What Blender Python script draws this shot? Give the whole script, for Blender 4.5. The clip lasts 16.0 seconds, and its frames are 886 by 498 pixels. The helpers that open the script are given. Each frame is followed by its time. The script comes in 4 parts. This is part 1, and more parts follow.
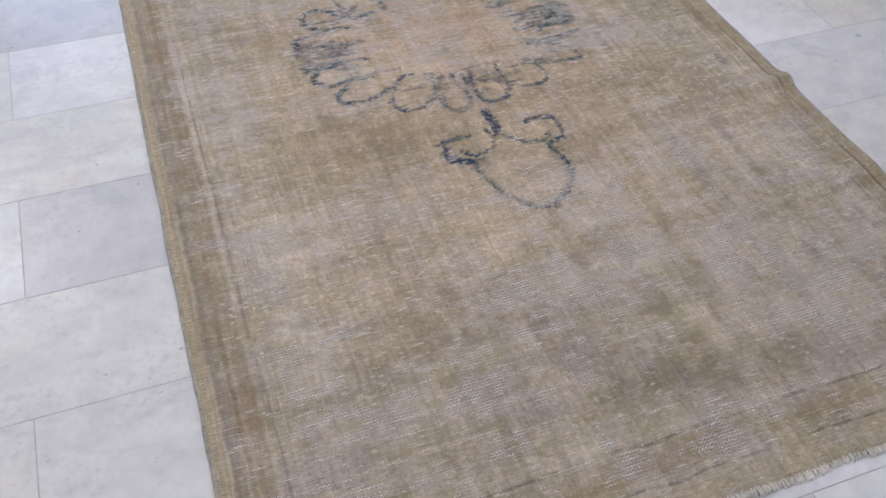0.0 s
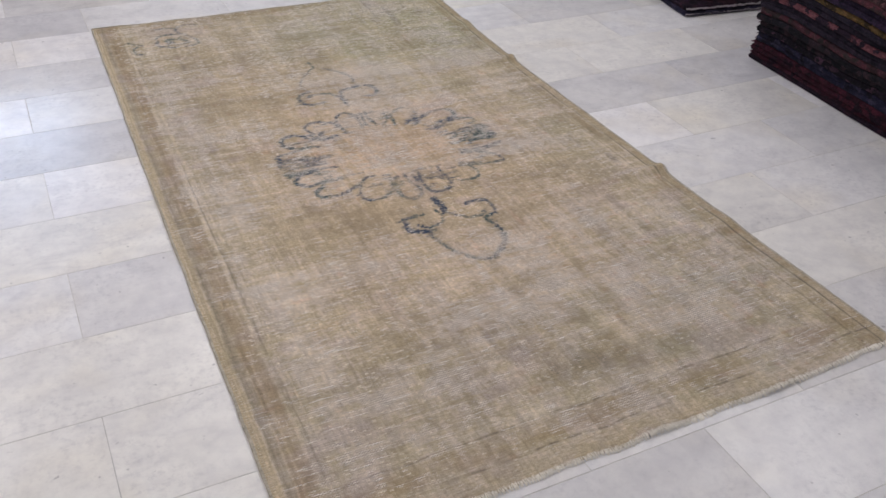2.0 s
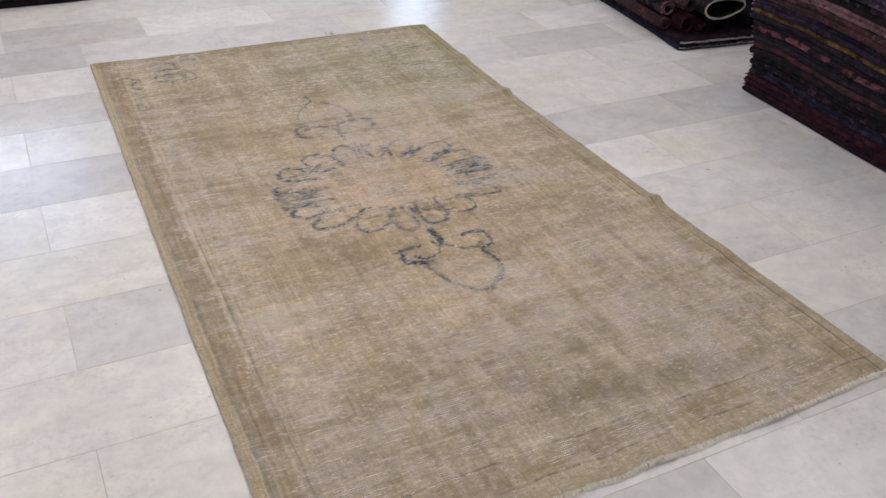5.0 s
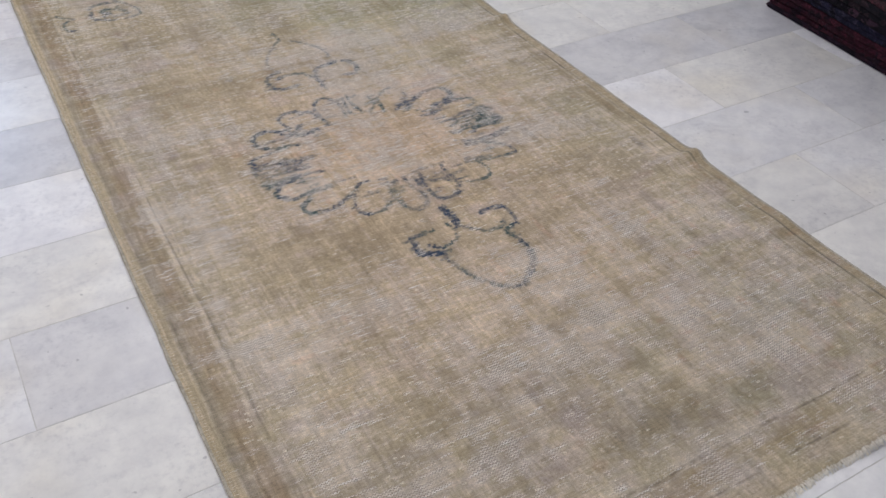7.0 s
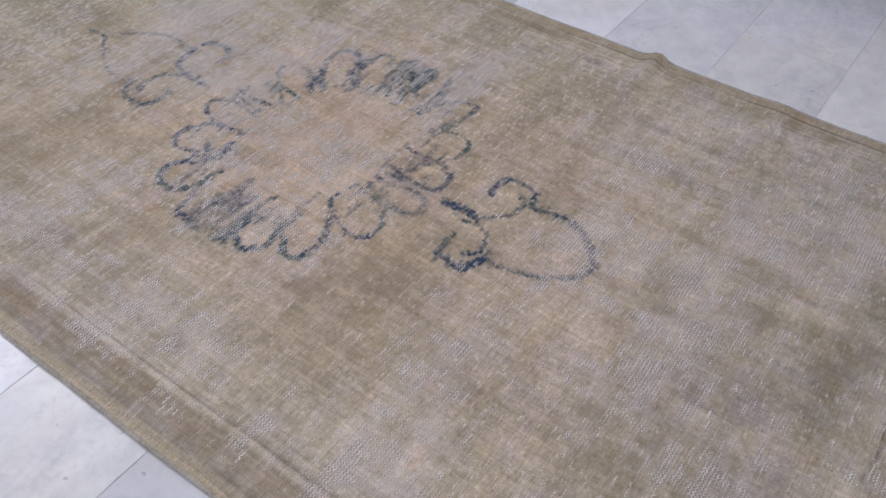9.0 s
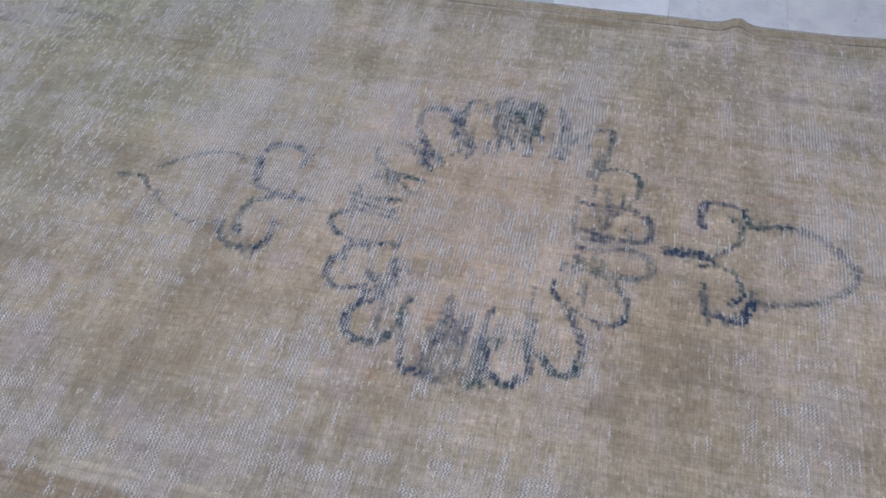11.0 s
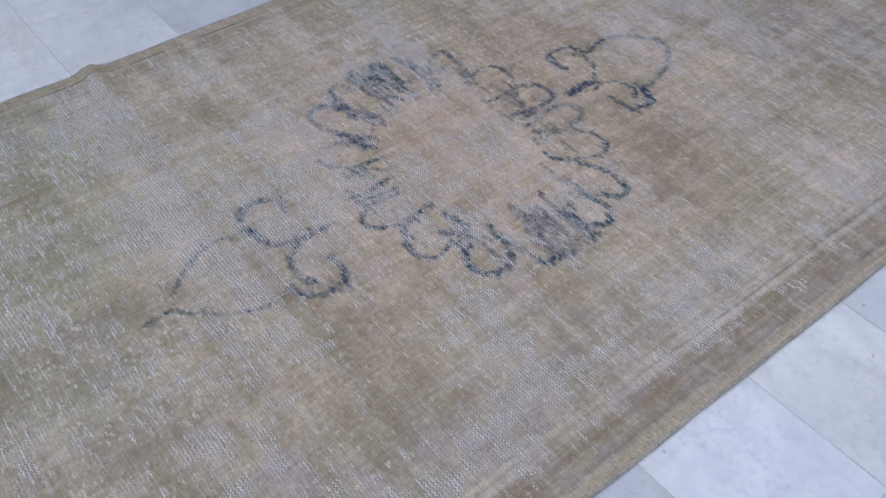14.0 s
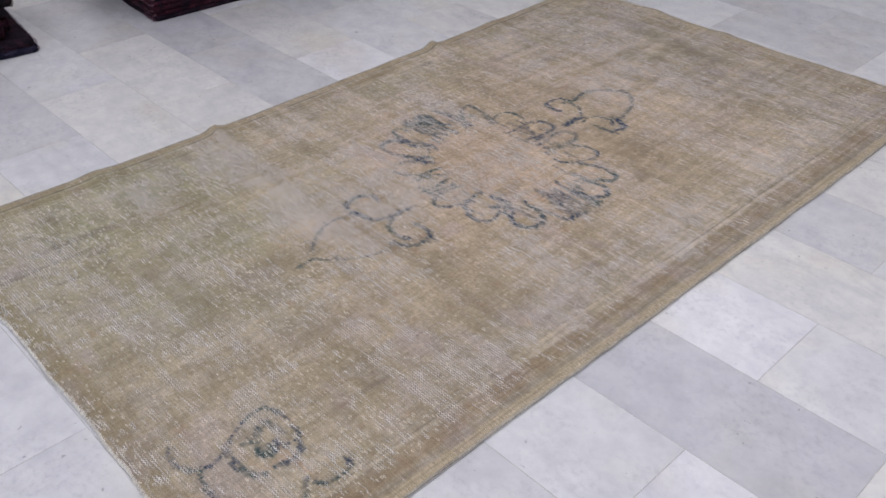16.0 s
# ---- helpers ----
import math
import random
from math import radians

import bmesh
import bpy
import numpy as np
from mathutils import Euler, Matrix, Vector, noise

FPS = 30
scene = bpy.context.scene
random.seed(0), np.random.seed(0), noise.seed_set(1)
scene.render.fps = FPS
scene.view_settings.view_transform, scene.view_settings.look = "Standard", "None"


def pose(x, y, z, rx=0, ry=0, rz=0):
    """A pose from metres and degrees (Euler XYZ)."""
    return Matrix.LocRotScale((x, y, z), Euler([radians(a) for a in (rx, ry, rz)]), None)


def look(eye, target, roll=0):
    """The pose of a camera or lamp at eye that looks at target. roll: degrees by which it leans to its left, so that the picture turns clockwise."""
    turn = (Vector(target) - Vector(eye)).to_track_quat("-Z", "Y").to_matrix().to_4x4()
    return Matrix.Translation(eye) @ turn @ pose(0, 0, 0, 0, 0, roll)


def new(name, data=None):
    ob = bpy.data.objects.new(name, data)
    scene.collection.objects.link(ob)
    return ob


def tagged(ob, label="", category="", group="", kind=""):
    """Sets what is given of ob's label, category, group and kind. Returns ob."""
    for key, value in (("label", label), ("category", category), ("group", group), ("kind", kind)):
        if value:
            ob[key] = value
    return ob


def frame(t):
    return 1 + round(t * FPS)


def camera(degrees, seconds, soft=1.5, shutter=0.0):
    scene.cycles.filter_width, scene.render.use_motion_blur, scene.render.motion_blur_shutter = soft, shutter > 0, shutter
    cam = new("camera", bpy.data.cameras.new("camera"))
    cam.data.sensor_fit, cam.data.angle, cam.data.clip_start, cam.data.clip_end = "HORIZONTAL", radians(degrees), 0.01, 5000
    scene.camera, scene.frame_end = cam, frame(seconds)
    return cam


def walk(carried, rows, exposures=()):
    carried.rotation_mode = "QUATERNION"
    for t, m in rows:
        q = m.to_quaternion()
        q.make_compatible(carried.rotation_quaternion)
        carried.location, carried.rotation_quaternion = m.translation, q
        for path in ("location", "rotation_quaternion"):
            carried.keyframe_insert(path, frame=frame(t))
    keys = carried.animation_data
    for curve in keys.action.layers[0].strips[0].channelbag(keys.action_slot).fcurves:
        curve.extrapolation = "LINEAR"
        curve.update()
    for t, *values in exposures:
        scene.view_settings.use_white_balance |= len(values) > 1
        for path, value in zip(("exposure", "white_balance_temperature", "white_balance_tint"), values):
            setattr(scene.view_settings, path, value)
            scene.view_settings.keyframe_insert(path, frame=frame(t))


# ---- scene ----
cam = camera(52.7, 16.0)
# seconds, eye, target, lean
ROWS = [
    (0, (-0.757, -2.02, 1.449), (-0.253, -0.76, -0.02), 2.2),
    (0.5, (-0.773, -2.232, 1.499), (-0.207, -0.85, 0.169), 2.0),
    (1, (-0.874, -2.375, 1.52), (-0.254, -0.945, 0.267), 3.8),
    (1.5, (-1.031, -2.499, 1.542), (-0.33, -1.05, 0.355), 3.2),
    (2, (-1.111, -2.598, 1.55), (-0.355, -1.144, 0.404), 2.6),
    (2.5, (-1.123, -2.639, 1.562), (-0.376, -1.162, 0.439), 2.5),
    (3, (-1.153, -2.669, 1.563), (-0.367, -1.192, 0.467), 2.6),
    (3.5, (-1.144, -2.669, 1.572), (-0.364, -1.181, 0.486), 2.5),
    (4, (-1.165, -2.649, 1.564), (-0.381, -1.162, 0.481), 2.8),
    (4.2, (-1.16, -2.644, 1.549), (-0.385, -1.144, 0.477), 2.7),
    (6.5, (-1.04, -2.277, 1.534), (-0.255, -0.881, 0.336), 2.7),
    (7, (-1.04, -2.052, 1.515), (-0.226, -0.752, 0.232), 2.7),
    (7.5, (-1.184, -1.82, 1.461), (-0.177, -0.741, 0.111), 2.4),
    (8, (-1.229, -1.67, 1.42), (-0.153, -0.694, 0.046), 3.3),
    (8.5, (-1.197, -1.435, 1.396), (-0.112, -0.544, -0.027), 1.6),
    (9, (-1.241, -1.198, 1.37), (-0.072, -0.419, -0.052), 2.5),
    (9.5, (-1.367, -0.932, 1.38), (-0.096, -0.337, -0.045), 2.9),
    (10, (-1.357, -0.73, 1.351), (-0.087, -0.194, -0.098), 2.0),
    (10.2, (-1.324, -0.639, 1.351), (-0.061, -0.122, -0.112), 1.5),
    (12.3, (-1.191, 0.481, 1.371), (0.08, 0.136, -0.135), -0.9),
    (12.5, (-1.151, 0.563, 1.359), (0.087, 0.103, -0.143), 0.1),
    (13, (-1.047, 0.806, 1.363), (0.029, 0.122, -0.178), 1.3),
    (13.5, (-1.063, 0.958, 1.36), (-0.038, 0.117, -0.138), 1.6),
    (14, (-1.191, 1.086, 1.391), (-0.162, 0.185, -0.068), 2.4),
    (14.5, (-1.293, 1.313, 1.407), (-0.31, 0.234, 0.04), 3.0),
    (15, (-1.406, 1.524, 1.447), (-0.432, 0.393, 0.116), 1.4),
    (15.5, (-1.578, 1.712, 1.467), (-0.474, 0.577, 0.247), 0.8),
    (16, (-1.7, 1.907, 1.505), (-0.546, 0.773, 0.329), 0.6),
]
EXPOSURES = [(0.0, 0.03, 6050, 15), (0.5, 0.03, 6450, 17), (1.0, 0.10, 6600, 16), (2.0, 0.09, 6520, 15), (4.0, 0.10, 6650, 14), (6.5, 0.08, 6950, 15), (7.0, 0.07, 6300, 13), (7.5, 0.03, 6050, 15), (8.0, 0.03, 6050, 18), (8.5, 0.0, 5950, 17), (9.5, -0.04, 5750, 18), (10.0, -0.08, 5600, 14), (12.5, -0.11, 5300, 14), (13.5, -0.12, 5300, 14), (14.0, -0.09, 5300, 14), (15.0, -0.06, 5900, 16), (15.5, -0.05, 5900, 18), (16.0, 0.0, 6150, 16)]
walk(cam, [(t, look(eye, target, lean)) for t, eye, target, lean in ROWS], EXPOSURES)

# ---- world and light ----
world = bpy.data.worlds.new("daylight")
scene.world = world
world.use_nodes = True
wn = world.node_tree
sky = wn.nodes.new("ShaderNodeTexSky")
sky.sky_type, sky.sun_disc = "NISHITA", False
sky.sun_elevation, sky.sun_rotation = radians(42), radians(200)
wn.links.new(sky.outputs[0], wn.nodes["Background"].inputs[0])
wn.nodes["Background"].inputs[1].default_value = 0.10

ROOM = dict(x0=-4.2, x1=4.6, y0=-4.6, y1=5.6, h=3.0)
PANEL_POWER, WINDOW_POWER = 16.2, 15.0


def area_lamp(name, m, size_x, size_y, power, color):
    lamp = bpy.data.lights.new(name, "AREA")
    lamp.shape, lamp.size, lamp.size_y, lamp.energy, lamp.color = "RECTANGLE", size_x, size_y, power, color
    ob = new(name, lamp)
    ob.matrix_world = m
    return ob


# ---- helpers for nodes and meshes ----
def lin(r, g, b):
    """sRGB 0..255 to linear."""
    return tuple((c / 255 / 12.92) if c <= 10 else ((c / 255 + 0.055) / 1.055) ** 2.4 for c in (r, g, b)) + (1.0,)


class Nodes:
    def __init__(self, name):
        self.mat = bpy.data.materials.new(name)
        self.mat.use_nodes = True
        self.tree = self.mat.node_tree
        self.bsdf = self.tree.nodes["Principled BSDF"]

    def add(self, kind, **values):
        n = self.tree.nodes.new("ShaderNode" + kind)
        for key, value in values.items():
            if key in n.inputs:
                n.inputs[key].default_value = value
            else:
                setattr(n, key, value)
        return n

    def link(self, a, b):
        self.tree.links.new(a, b)
        return self

    def coords(self, which="Object", scale=(1, 1, 1)):
        tc = self.add("TexCoord")
        mp = self.add("Mapping")
        mp.inputs["Scale"].default_value = scale
        self.link(tc.outputs[which], mp.inputs["Vector"])
        return mp.outputs["Vector"]

    def noise(self, vec, scale, detail=3.0, rough=0.55):
        n = self.add("TexNoise", Scale=scale, Detail=detail, Roughness=rough)
        self.link(vec, n.inputs["Vector"])
        return n.outputs["Fac"]

    def ramp(self, fac, *stops):
        r = self.add("ValToRGB")
        e = r.color_ramp.elements
        while len(e) < len(stops):
            e.new(0.5)
        for el, (p, c) in zip(e, stops):
            el.position = p
            el.color = c if len(c) == 4 else (*c, 1)
        self.link(fac, r.inputs["Fac"])
        return r.outputs["Color"]

    def mix(self, fac, a, b, blend="MIX"):
        m = self.add("Mix", data_type="RGBA", blend_type=blend)
        for sock, v in ((m.inputs[0], fac), (m.inputs[6], a), (m.inputs[7], b)):
            if hasattr(v, "is_output"):
                self.link(v, sock)
            else:
                sock.default_value = v
        return m.outputs[2]

    def math(self, op, a, b=0.0, clamp=False):
        m = self.add("Math", operation=op, use_clamp=clamp)
        for sock, v in ((m.inputs[0], a), (m.inputs[1], b)):
            if hasattr(v, "is_output"):
                self.link(v, sock)
            else:
                sock.default_value = v
        return m.outputs[0]

    def bump(self, height, strength=0.3, distance=0.002):
        b = self.add("Bump", Strength=strength, Distance=distance)
        self.link(height, b.inputs["Height"])
        self.link(b.outputs["Normal"], self.bsdf.inputs["Normal"])

    def base(self, color):
        self.link(color, self.bsdf.inputs["Base Color"])


def mesh_ob(name, verts, faces, mat=None, parent=None, label="", smooth=False):
    me = bpy.data.meshes.new(name)
    me.from_pydata(verts, [], faces)
    if smooth:
        me.shade_smooth()
    if mat:
        me.materials.append(mat)
    ob = new(name, me)
    if parent:
        ob.parent = parent
    if label:
        ob["label"] = label
    return ob


def box(name, a, b, mat, parent=None, label=""):
    (x0, y0, z0), (x1, y1, z1) = a, b
    v = [(x, y, z) for z in (z0, z1) for y in (y0, y1) for x in (x0, x1)]
    f = [(0, 2, 3, 1), (4, 5, 7, 6), (0, 1, 5, 4), (2, 6, 7, 3), (0, 4, 6, 2), (1, 3, 7, 5)]
    return mesh_ob(name, v, f, mat, parent, label)


def value_noise(x, y, fx, fy, seed):
    """Smooth lattice noise, about 0..1, of arrays x and y at fx and fy cells a metre."""
    rng = np.random.default_rng(seed)
    grid = rng.random((64, 64))
    u, v = x * fx + 31.7, y * fy + 17.3
    i, j = np.floor(u).astype(int), np.floor(v).astype(int)
    a, b = u - i, v - j
    a, b = a * a * (3 - 2 * a), b * b * (3 - 2 * b)
    g = lambda p, q: grid[p % 64, q % 64]
    return (g(i, j) * (1 - a) + g(i + 1, j) * a) * (1 - b) + (g(i, j + 1) * (1 - a) + g(i + 1, j + 1) * a) * b


def step(a, b, x):
    s = np.clip((x - a) / (b - a), 0, 1)
    return s * s * (3 - 2 * s)


# ---- materials ----
def marble_material(name, per_object):
    n = Nodes(name)
    tc = n.add("TexCoord")
    info = n.add("ObjectInfo")
    shift = n.add("VectorMath", operation="SCALE")
    comb = n.add("CombineXYZ")
    n.link(info.outputs["Random"], comb.inputs[0]).link(info.outputs["Random"], comb.inputs[1])
    n.link(comb.outputs[0], shift.inputs[0])
    shift.inputs["Scale"].default_value = 37.0 if per_object else 0.0
    add = n.add("VectorMath", operation="ADD")
    n.link(tc.outputs["Object"], add.inputs[0]).link(shift.outputs[0], add.inputs[1])
    vec = add.outputs[0]
    cloud = n.noise(vec, 3.4, 3.0, 0.5)
    clouds = n.ramp(cloud, (0.30, (0.80, 0.80, 0.825)), (0.52, (0.975, 0.975, 0.985)), (0.72, (1.0, 0.995, 0.985)))
    mist = n.ramp(n.noise(vec, 15.0, 5.0, 0.62), (0.28, (0.82, 0.82, 0.845)), (0.62, (1, 1, 1)))
    # smoky veins running aslant, bent by noise
    bend = n.add("TexNoise", Scale=2.6, Detail=3.0)
    n.link(vec, bend.inputs["Vector"])
    bs = n.add("VectorMath", operation="SCALE")
    n.link(bend.outputs["Color"], bs.inputs[0])
    bs.inputs["Scale"].default_value = 0.30
    ba = n.add("VectorMath", operation="ADD")
    n.link(vec, ba.inputs[0]).link(bs.outputs[0], ba.inputs[1])
    st = n.add("Mapping")
    st.inputs["Scale"].default_value = (2.2, 7.5, 2.0)
    st.inputs["Rotation"].default_value = (0, 0, 0.7)
    n.link(ba.outputs[0], st.inputs["Vector"])
    ridge = n.math("ABSOLUTE", n.math("SUBTRACT", n.noise(st.outputs[0], 1.0, 3.0, 0.5), 0.5))
    veins = n.ramp(ridge, (0.0, (0.82, 0.82, 0.845)), (0.03, (0.91, 0.91, 0.925)), (0.10, (1, 1, 1)))
    veins = n.mix(n.ramp(n.noise(vec, 1.9, 2.0), (0.42, (0, 0, 0)), (0.62, (1, 1, 1))), (1, 1, 1, 1), veins)
    if per_object:
        tone = info.outputs["Color"]
    else:
        rnd = n.add("NewGeometry")
        tone = n.ramp(rnd.outputs["Random Per Island"], (0.0, (0.64, 0.635, 0.655)), (0.5, (0.76, 0.755, 0.76)), (1.0, (0.79, 0.775, 0.76)))
    c = n.mix(0.58, tone, clouds, "MULTIPLY")
    c = n.mix(0.75, c, mist, "MULTIPLY")
    c = n.mix(0.48, c, veins, "MULTIPLY")
    stain = n.ramp(n.noise(vec, 3.1, 2.0, 0.5), (0.50, (1, 1, 1)), (0.75, (1.0, 0.965, 0.89)))
    c = n.mix(0.8, c, stain, "MULTIPLY")
    grain = n.ramp(n.noise(vec, 55.0, 4.0, 0.65), (0.32, (0.84, 0.84, 0.86)), (0.50, (1, 1, 1)), (0.75, (1.04, 1.04, 1.04)))
    c = n.mix(n.ramp(n.noise(vec, 5.0, 2.0), (0.40, (0.15, 0.15, 0.15)), (0.62, (0.8, 0.8, 0.8))), c, n.mix(1.0, c, grain, "MULTIPLY"))
    # rare dark pits
    pits = n.ramp(n.noise(vec, 34.0, 2.0, 0.5), (0.24, (0.45, 0.45, 0.48)), (0.29, (1, 1, 1)))
    c = n.mix(0.6, c, pits, "MULTIPLY")
    n.base(c)
    n.bsdf.inputs["Roughness"].default_value = 0.26
    n.bsdf.inputs["IOR"].default_value = 1.5
    return n.mat


MARBLE = marble_material("polished_marble", True)
MARBLE_REST = marble_material("polished_marble_rest", False)


def plain(name, color, rough=0.8, spot=40.0, amount=0.25, bump=0.15):
    n = Nodes(name)
    v = n.coords()
    f = n.noise(v, spot, 4.0)
    g = n.noise(v, spot * 0.12, 2.0)
    dark = tuple(c * (1 - amount) for c in color[:3]) + (1,)
    light = tuple(min(1, c * (1 + amount)) for c in color[:3]) + (1,)
    c = n.ramp(f, (0.3, dark), (0.7, light))
    c = n.mix(0.35, c, n.ramp(g, (0.35, dark), (0.65, light)))
    n.base(c)
    n.bsdf.inputs["Roughness"].default_value = rough
    n.bump(f, bump, 0.002)
    return n.mat


GROUT = plain("grout", (0.58, 0.565, 0.55, 1), 0.9, 26, 0.30)
WALL = plain("wall_paint", (0.62, 0.61, 0.59, 1), 0.9, 30, 0.05)
CEIL = plain("ceiling_paint", (0.78, 0.78, 0.77, 1), 0.9, 30, 0.04)
FRAME = plain("white_metal", (0.75, 0.75, 0.76, 1), 0.4, 50, 0.05)


ROW, PAIR = 0.0068, 0.0079  # pitch of the knot rows, and of a knot's two warps


def rug_material():
    """Worn knotted pile: dye, wear and specks are attributes, the weave that shows through is texture."""
    n = Nodes("worn_pile")
    dye = n.add("Attribute", attribute_name="dye").outputs["Color"]
    wear = n.add("Attribute", attribute_name="wear").outputs["Fac"]
    speck = n.add("Attribute", attribute_name="speck").outputs["Fac"]
    vec = n.coords()

    def sway(v, scale, amount, detail=2.0):
        w = n.add("TexNoise", Scale=scale, Detail=detail)
        n.link(v, w.inputs["Vector"])
        k = n.add("VectorMath", operation="SCALE")
        n.link(w.outputs["Color"], k.inputs[0])
        k.inputs["Scale"].default_value = amount
        t = n.add("VectorMath", operation="ADD")
        n.link(v, t.inputs[0]).link(k.outputs[0], t.inputs[1])
        return t.outputs[0]

    cloth = sway(sway(vec, 5.0, 0.020), 120.0, 0.0060)
    xyz = n.add("SeparateXYZ")
    n.link(cloth, xyz.inputs[0])
    u = n.math("MULTIPLY", xyz.outputs[0], 2 * math.pi / PAIR)
    v = n.math("MULTIPLY", xyz.outputs[1], 2 * math.pi / ROW)
    line = n.math("COSINE", n.math("ADD", v, n.math("MULTIPLY", n.math("SINE", u), 1.25)))
    bead = n.math("MULTIPLY", n.math("COSINE", n.math("MULTIPLY", u, 2.0)), 0.45)
    thread = n.math("ADD", n.math("MULTIPLY", n.math("ADD", line, bead), 0.62), 0.42, clamp=True)

    def cells(width, height, offset):
        br = n.add("TexBrick", offset=offset, Scale=1.0)
        n.link(cloth, br.inputs["Vector"])
        for key, value in (("Color1", (0, 0, 0, 1)), ("Color2", (1, 1, 1, 1)), ("Mortar", (0.4, 0.4, 0.4, 1)), ("Mortar Size", 0.0006), ("Mortar Smooth", 1.0), ("Brick Width", width), ("Row Height", height), ("Bias", 0.0)):
            br.inputs[key].default_value = value
        bw = n.add("RGBToBW")
        n.link(br.outputs["Color"], bw.inputs[0])
        return bw.outputs[0]

    knot, tuft = cells(PAIR, ROW, 0.0), cells(0.0115, ROW * 0.8, 0.37)
    # brushed pile: fine streaks along and across
    along = n.noise(n.coords(scale=(200, 26, 1)), 1.0, 3.0, 0.65)
    across = n.noise(n.coords(scale=(30, 240, 1)), 1.0, 3.0, 0.65)
    c = n.mix(0.30, dye, n.ramp(knot, (0.0, (0.50, 0.48, 0.45)), (0.12, (0.80, 0.79, 0.77)), (0.85, (1.15, 1.15, 1.15)), (1.0, (1.6, 1.6, 1.58))), "MULTIPLY")
    c = n.mix(0.36, c, n.ramp(along, (0.30, (0.62, 0.60, 0.57)), (0.5, (1, 1, 1)), (0.70, (1.32, 1.32, 1.32))), "MULTIPLY")
    c = n.mix(0.46, c, n.ramp(across, (0.30, (0.66, 0.64, 0.61)), (0.5, (1, 1, 1)), (0.70, (1.36, 1.35, 1.34))), "MULTIPLY")
    c = n.mix(0.16, c, n.ramp(thread, (0.0, (0.70, 0.68, 0.66)), (1.0, (1.25, 1.24, 1.22))), "MULTIPLY")
    # where the pile is gone: pale foundation threads with dye left in the gaps
    rows = n.add("Mapping")
    rows.inputs["Scale"].default_value = (21, 0.75 / ROW, 1)
    n.link(cloth, rows.inputs["Vector"])
    run = n.noise(rows.outputs[0], 1.0, 1.0, 0.5)
    amount = n.math("ADD", wear, n.math("MULTIPLY", n.math("SUBTRACT", knot, 0.5), 0.28))
    amount = n.math("ADD", amount, n.math("MULTIPLY", n.math("SUBTRACT", n.noise(n.coords(scale=(46, 64, 1)), 1.0, 4.0, 0.75), 0.5), 1.6))
    amount = n.math("ADD", amount, n.math("MULTIPLY", n.math("SUBTRACT", run, 0.5), 1.1))
    bare = n.math("MULTIPLY", n.math("SUBTRACT", amount, 0.48), 2.1, clamp=True)
    gap = n.math("MULTIPLY", bare, n.math("SUBTRACT", 1.0, thread))
    c = n.mix(n.math("MULTIPLY", gap, 0.66), c, n.mix(1.0, c, (0.44, 0.42, 0.40, 1), "MULTIPLY"))
    c = n.mix(n.math("MULTIPLY", bare, 0.12), c, (0.80, 0.725, 0.64, 1))
    c = n.mix(n.math("MULTIPLY", n.math("MULTIPLY", bare, thread), n.math("ADD", 0.40, n.math("MULTIPLY", tuft, 0.50))), c, (0.93, 0.855, 0.795, 1))
    # fuzz of broken fibres
    fuzz = n.noise(n.coords(), 420.0, 4.0, 0.75)
    c = n.mix(0.55, c, n.ramp(fuzz, (0.30, (0.66, 0.65, 0.63)), (0.5, (1, 1, 1)), (0.68, (1.34, 1.33, 1.33))), "MULTIPLY")
    # loose pale threads lying across, and single light tufts
    drift = n.noise(n.coords(scale=(6, 6, 1)), 1.0, 2.0)
    th = n.math("SUBTRACT", n.math("ADD", run, n.math("MULTIPLY", n.math("SUBTRACT", drift, 0.5), 0.40)), n.math("SUBTRACT", 0.645, n.math("MULTIPLY", speck, 0.07)))
    th = n.math("MULTIPLY", n.math("MULTIPLY", th, 9.0, clamp=True), n.math("MULTIPLY", wear, 2.6, clamp=True))
    th = n.math("MULTIPLY", th, n.math("MULTIPLY", thread, 1.2, clamp=True))
    c = n.mix(n.math("MULTIPLY", th, 0.85), c, (0.95, 0.91, 0.87, 1))
    sp = n.math("MULTIPLY", n.math("SUBTRACT", n.math("ADD", tuft, n.math("MULTIPLY", speck, 0.17)), 1.0), 14.0, clamp=True)
    sp = n.math("MULTIPLY", sp, n.math("ADD", 0.35, n.math("MULTIPLY", thread, 0.65)))
    c = n.mix(n.math("MULTIPLY", sp, n.math("ADD", 0.25, n.math("MULTIPLY", knot, 0.75))), c, (0.90, 0.83, 0.70, 1))
    n.base(c)
    n.bsdf.inputs["Roughness"].default_value = 0.93
    n.bsdf.inputs["Specular IOR Level"].default_value = 0.2
    n.bsdf.inputs["Sheen Weight"].default_value = 0.10
    n.bsdf.inputs["Sheen Roughness"].default_value = 0.5
    h = n.math("ADD", n.math("MULTIPLY", thread, n.math("ADD", 0.2, bare)), n.math("ADD", n.math("ADD", th, sp), n.math("ADD", along, across)))
    n.bump(h, 0.8, 0.0016)
    return n.mat


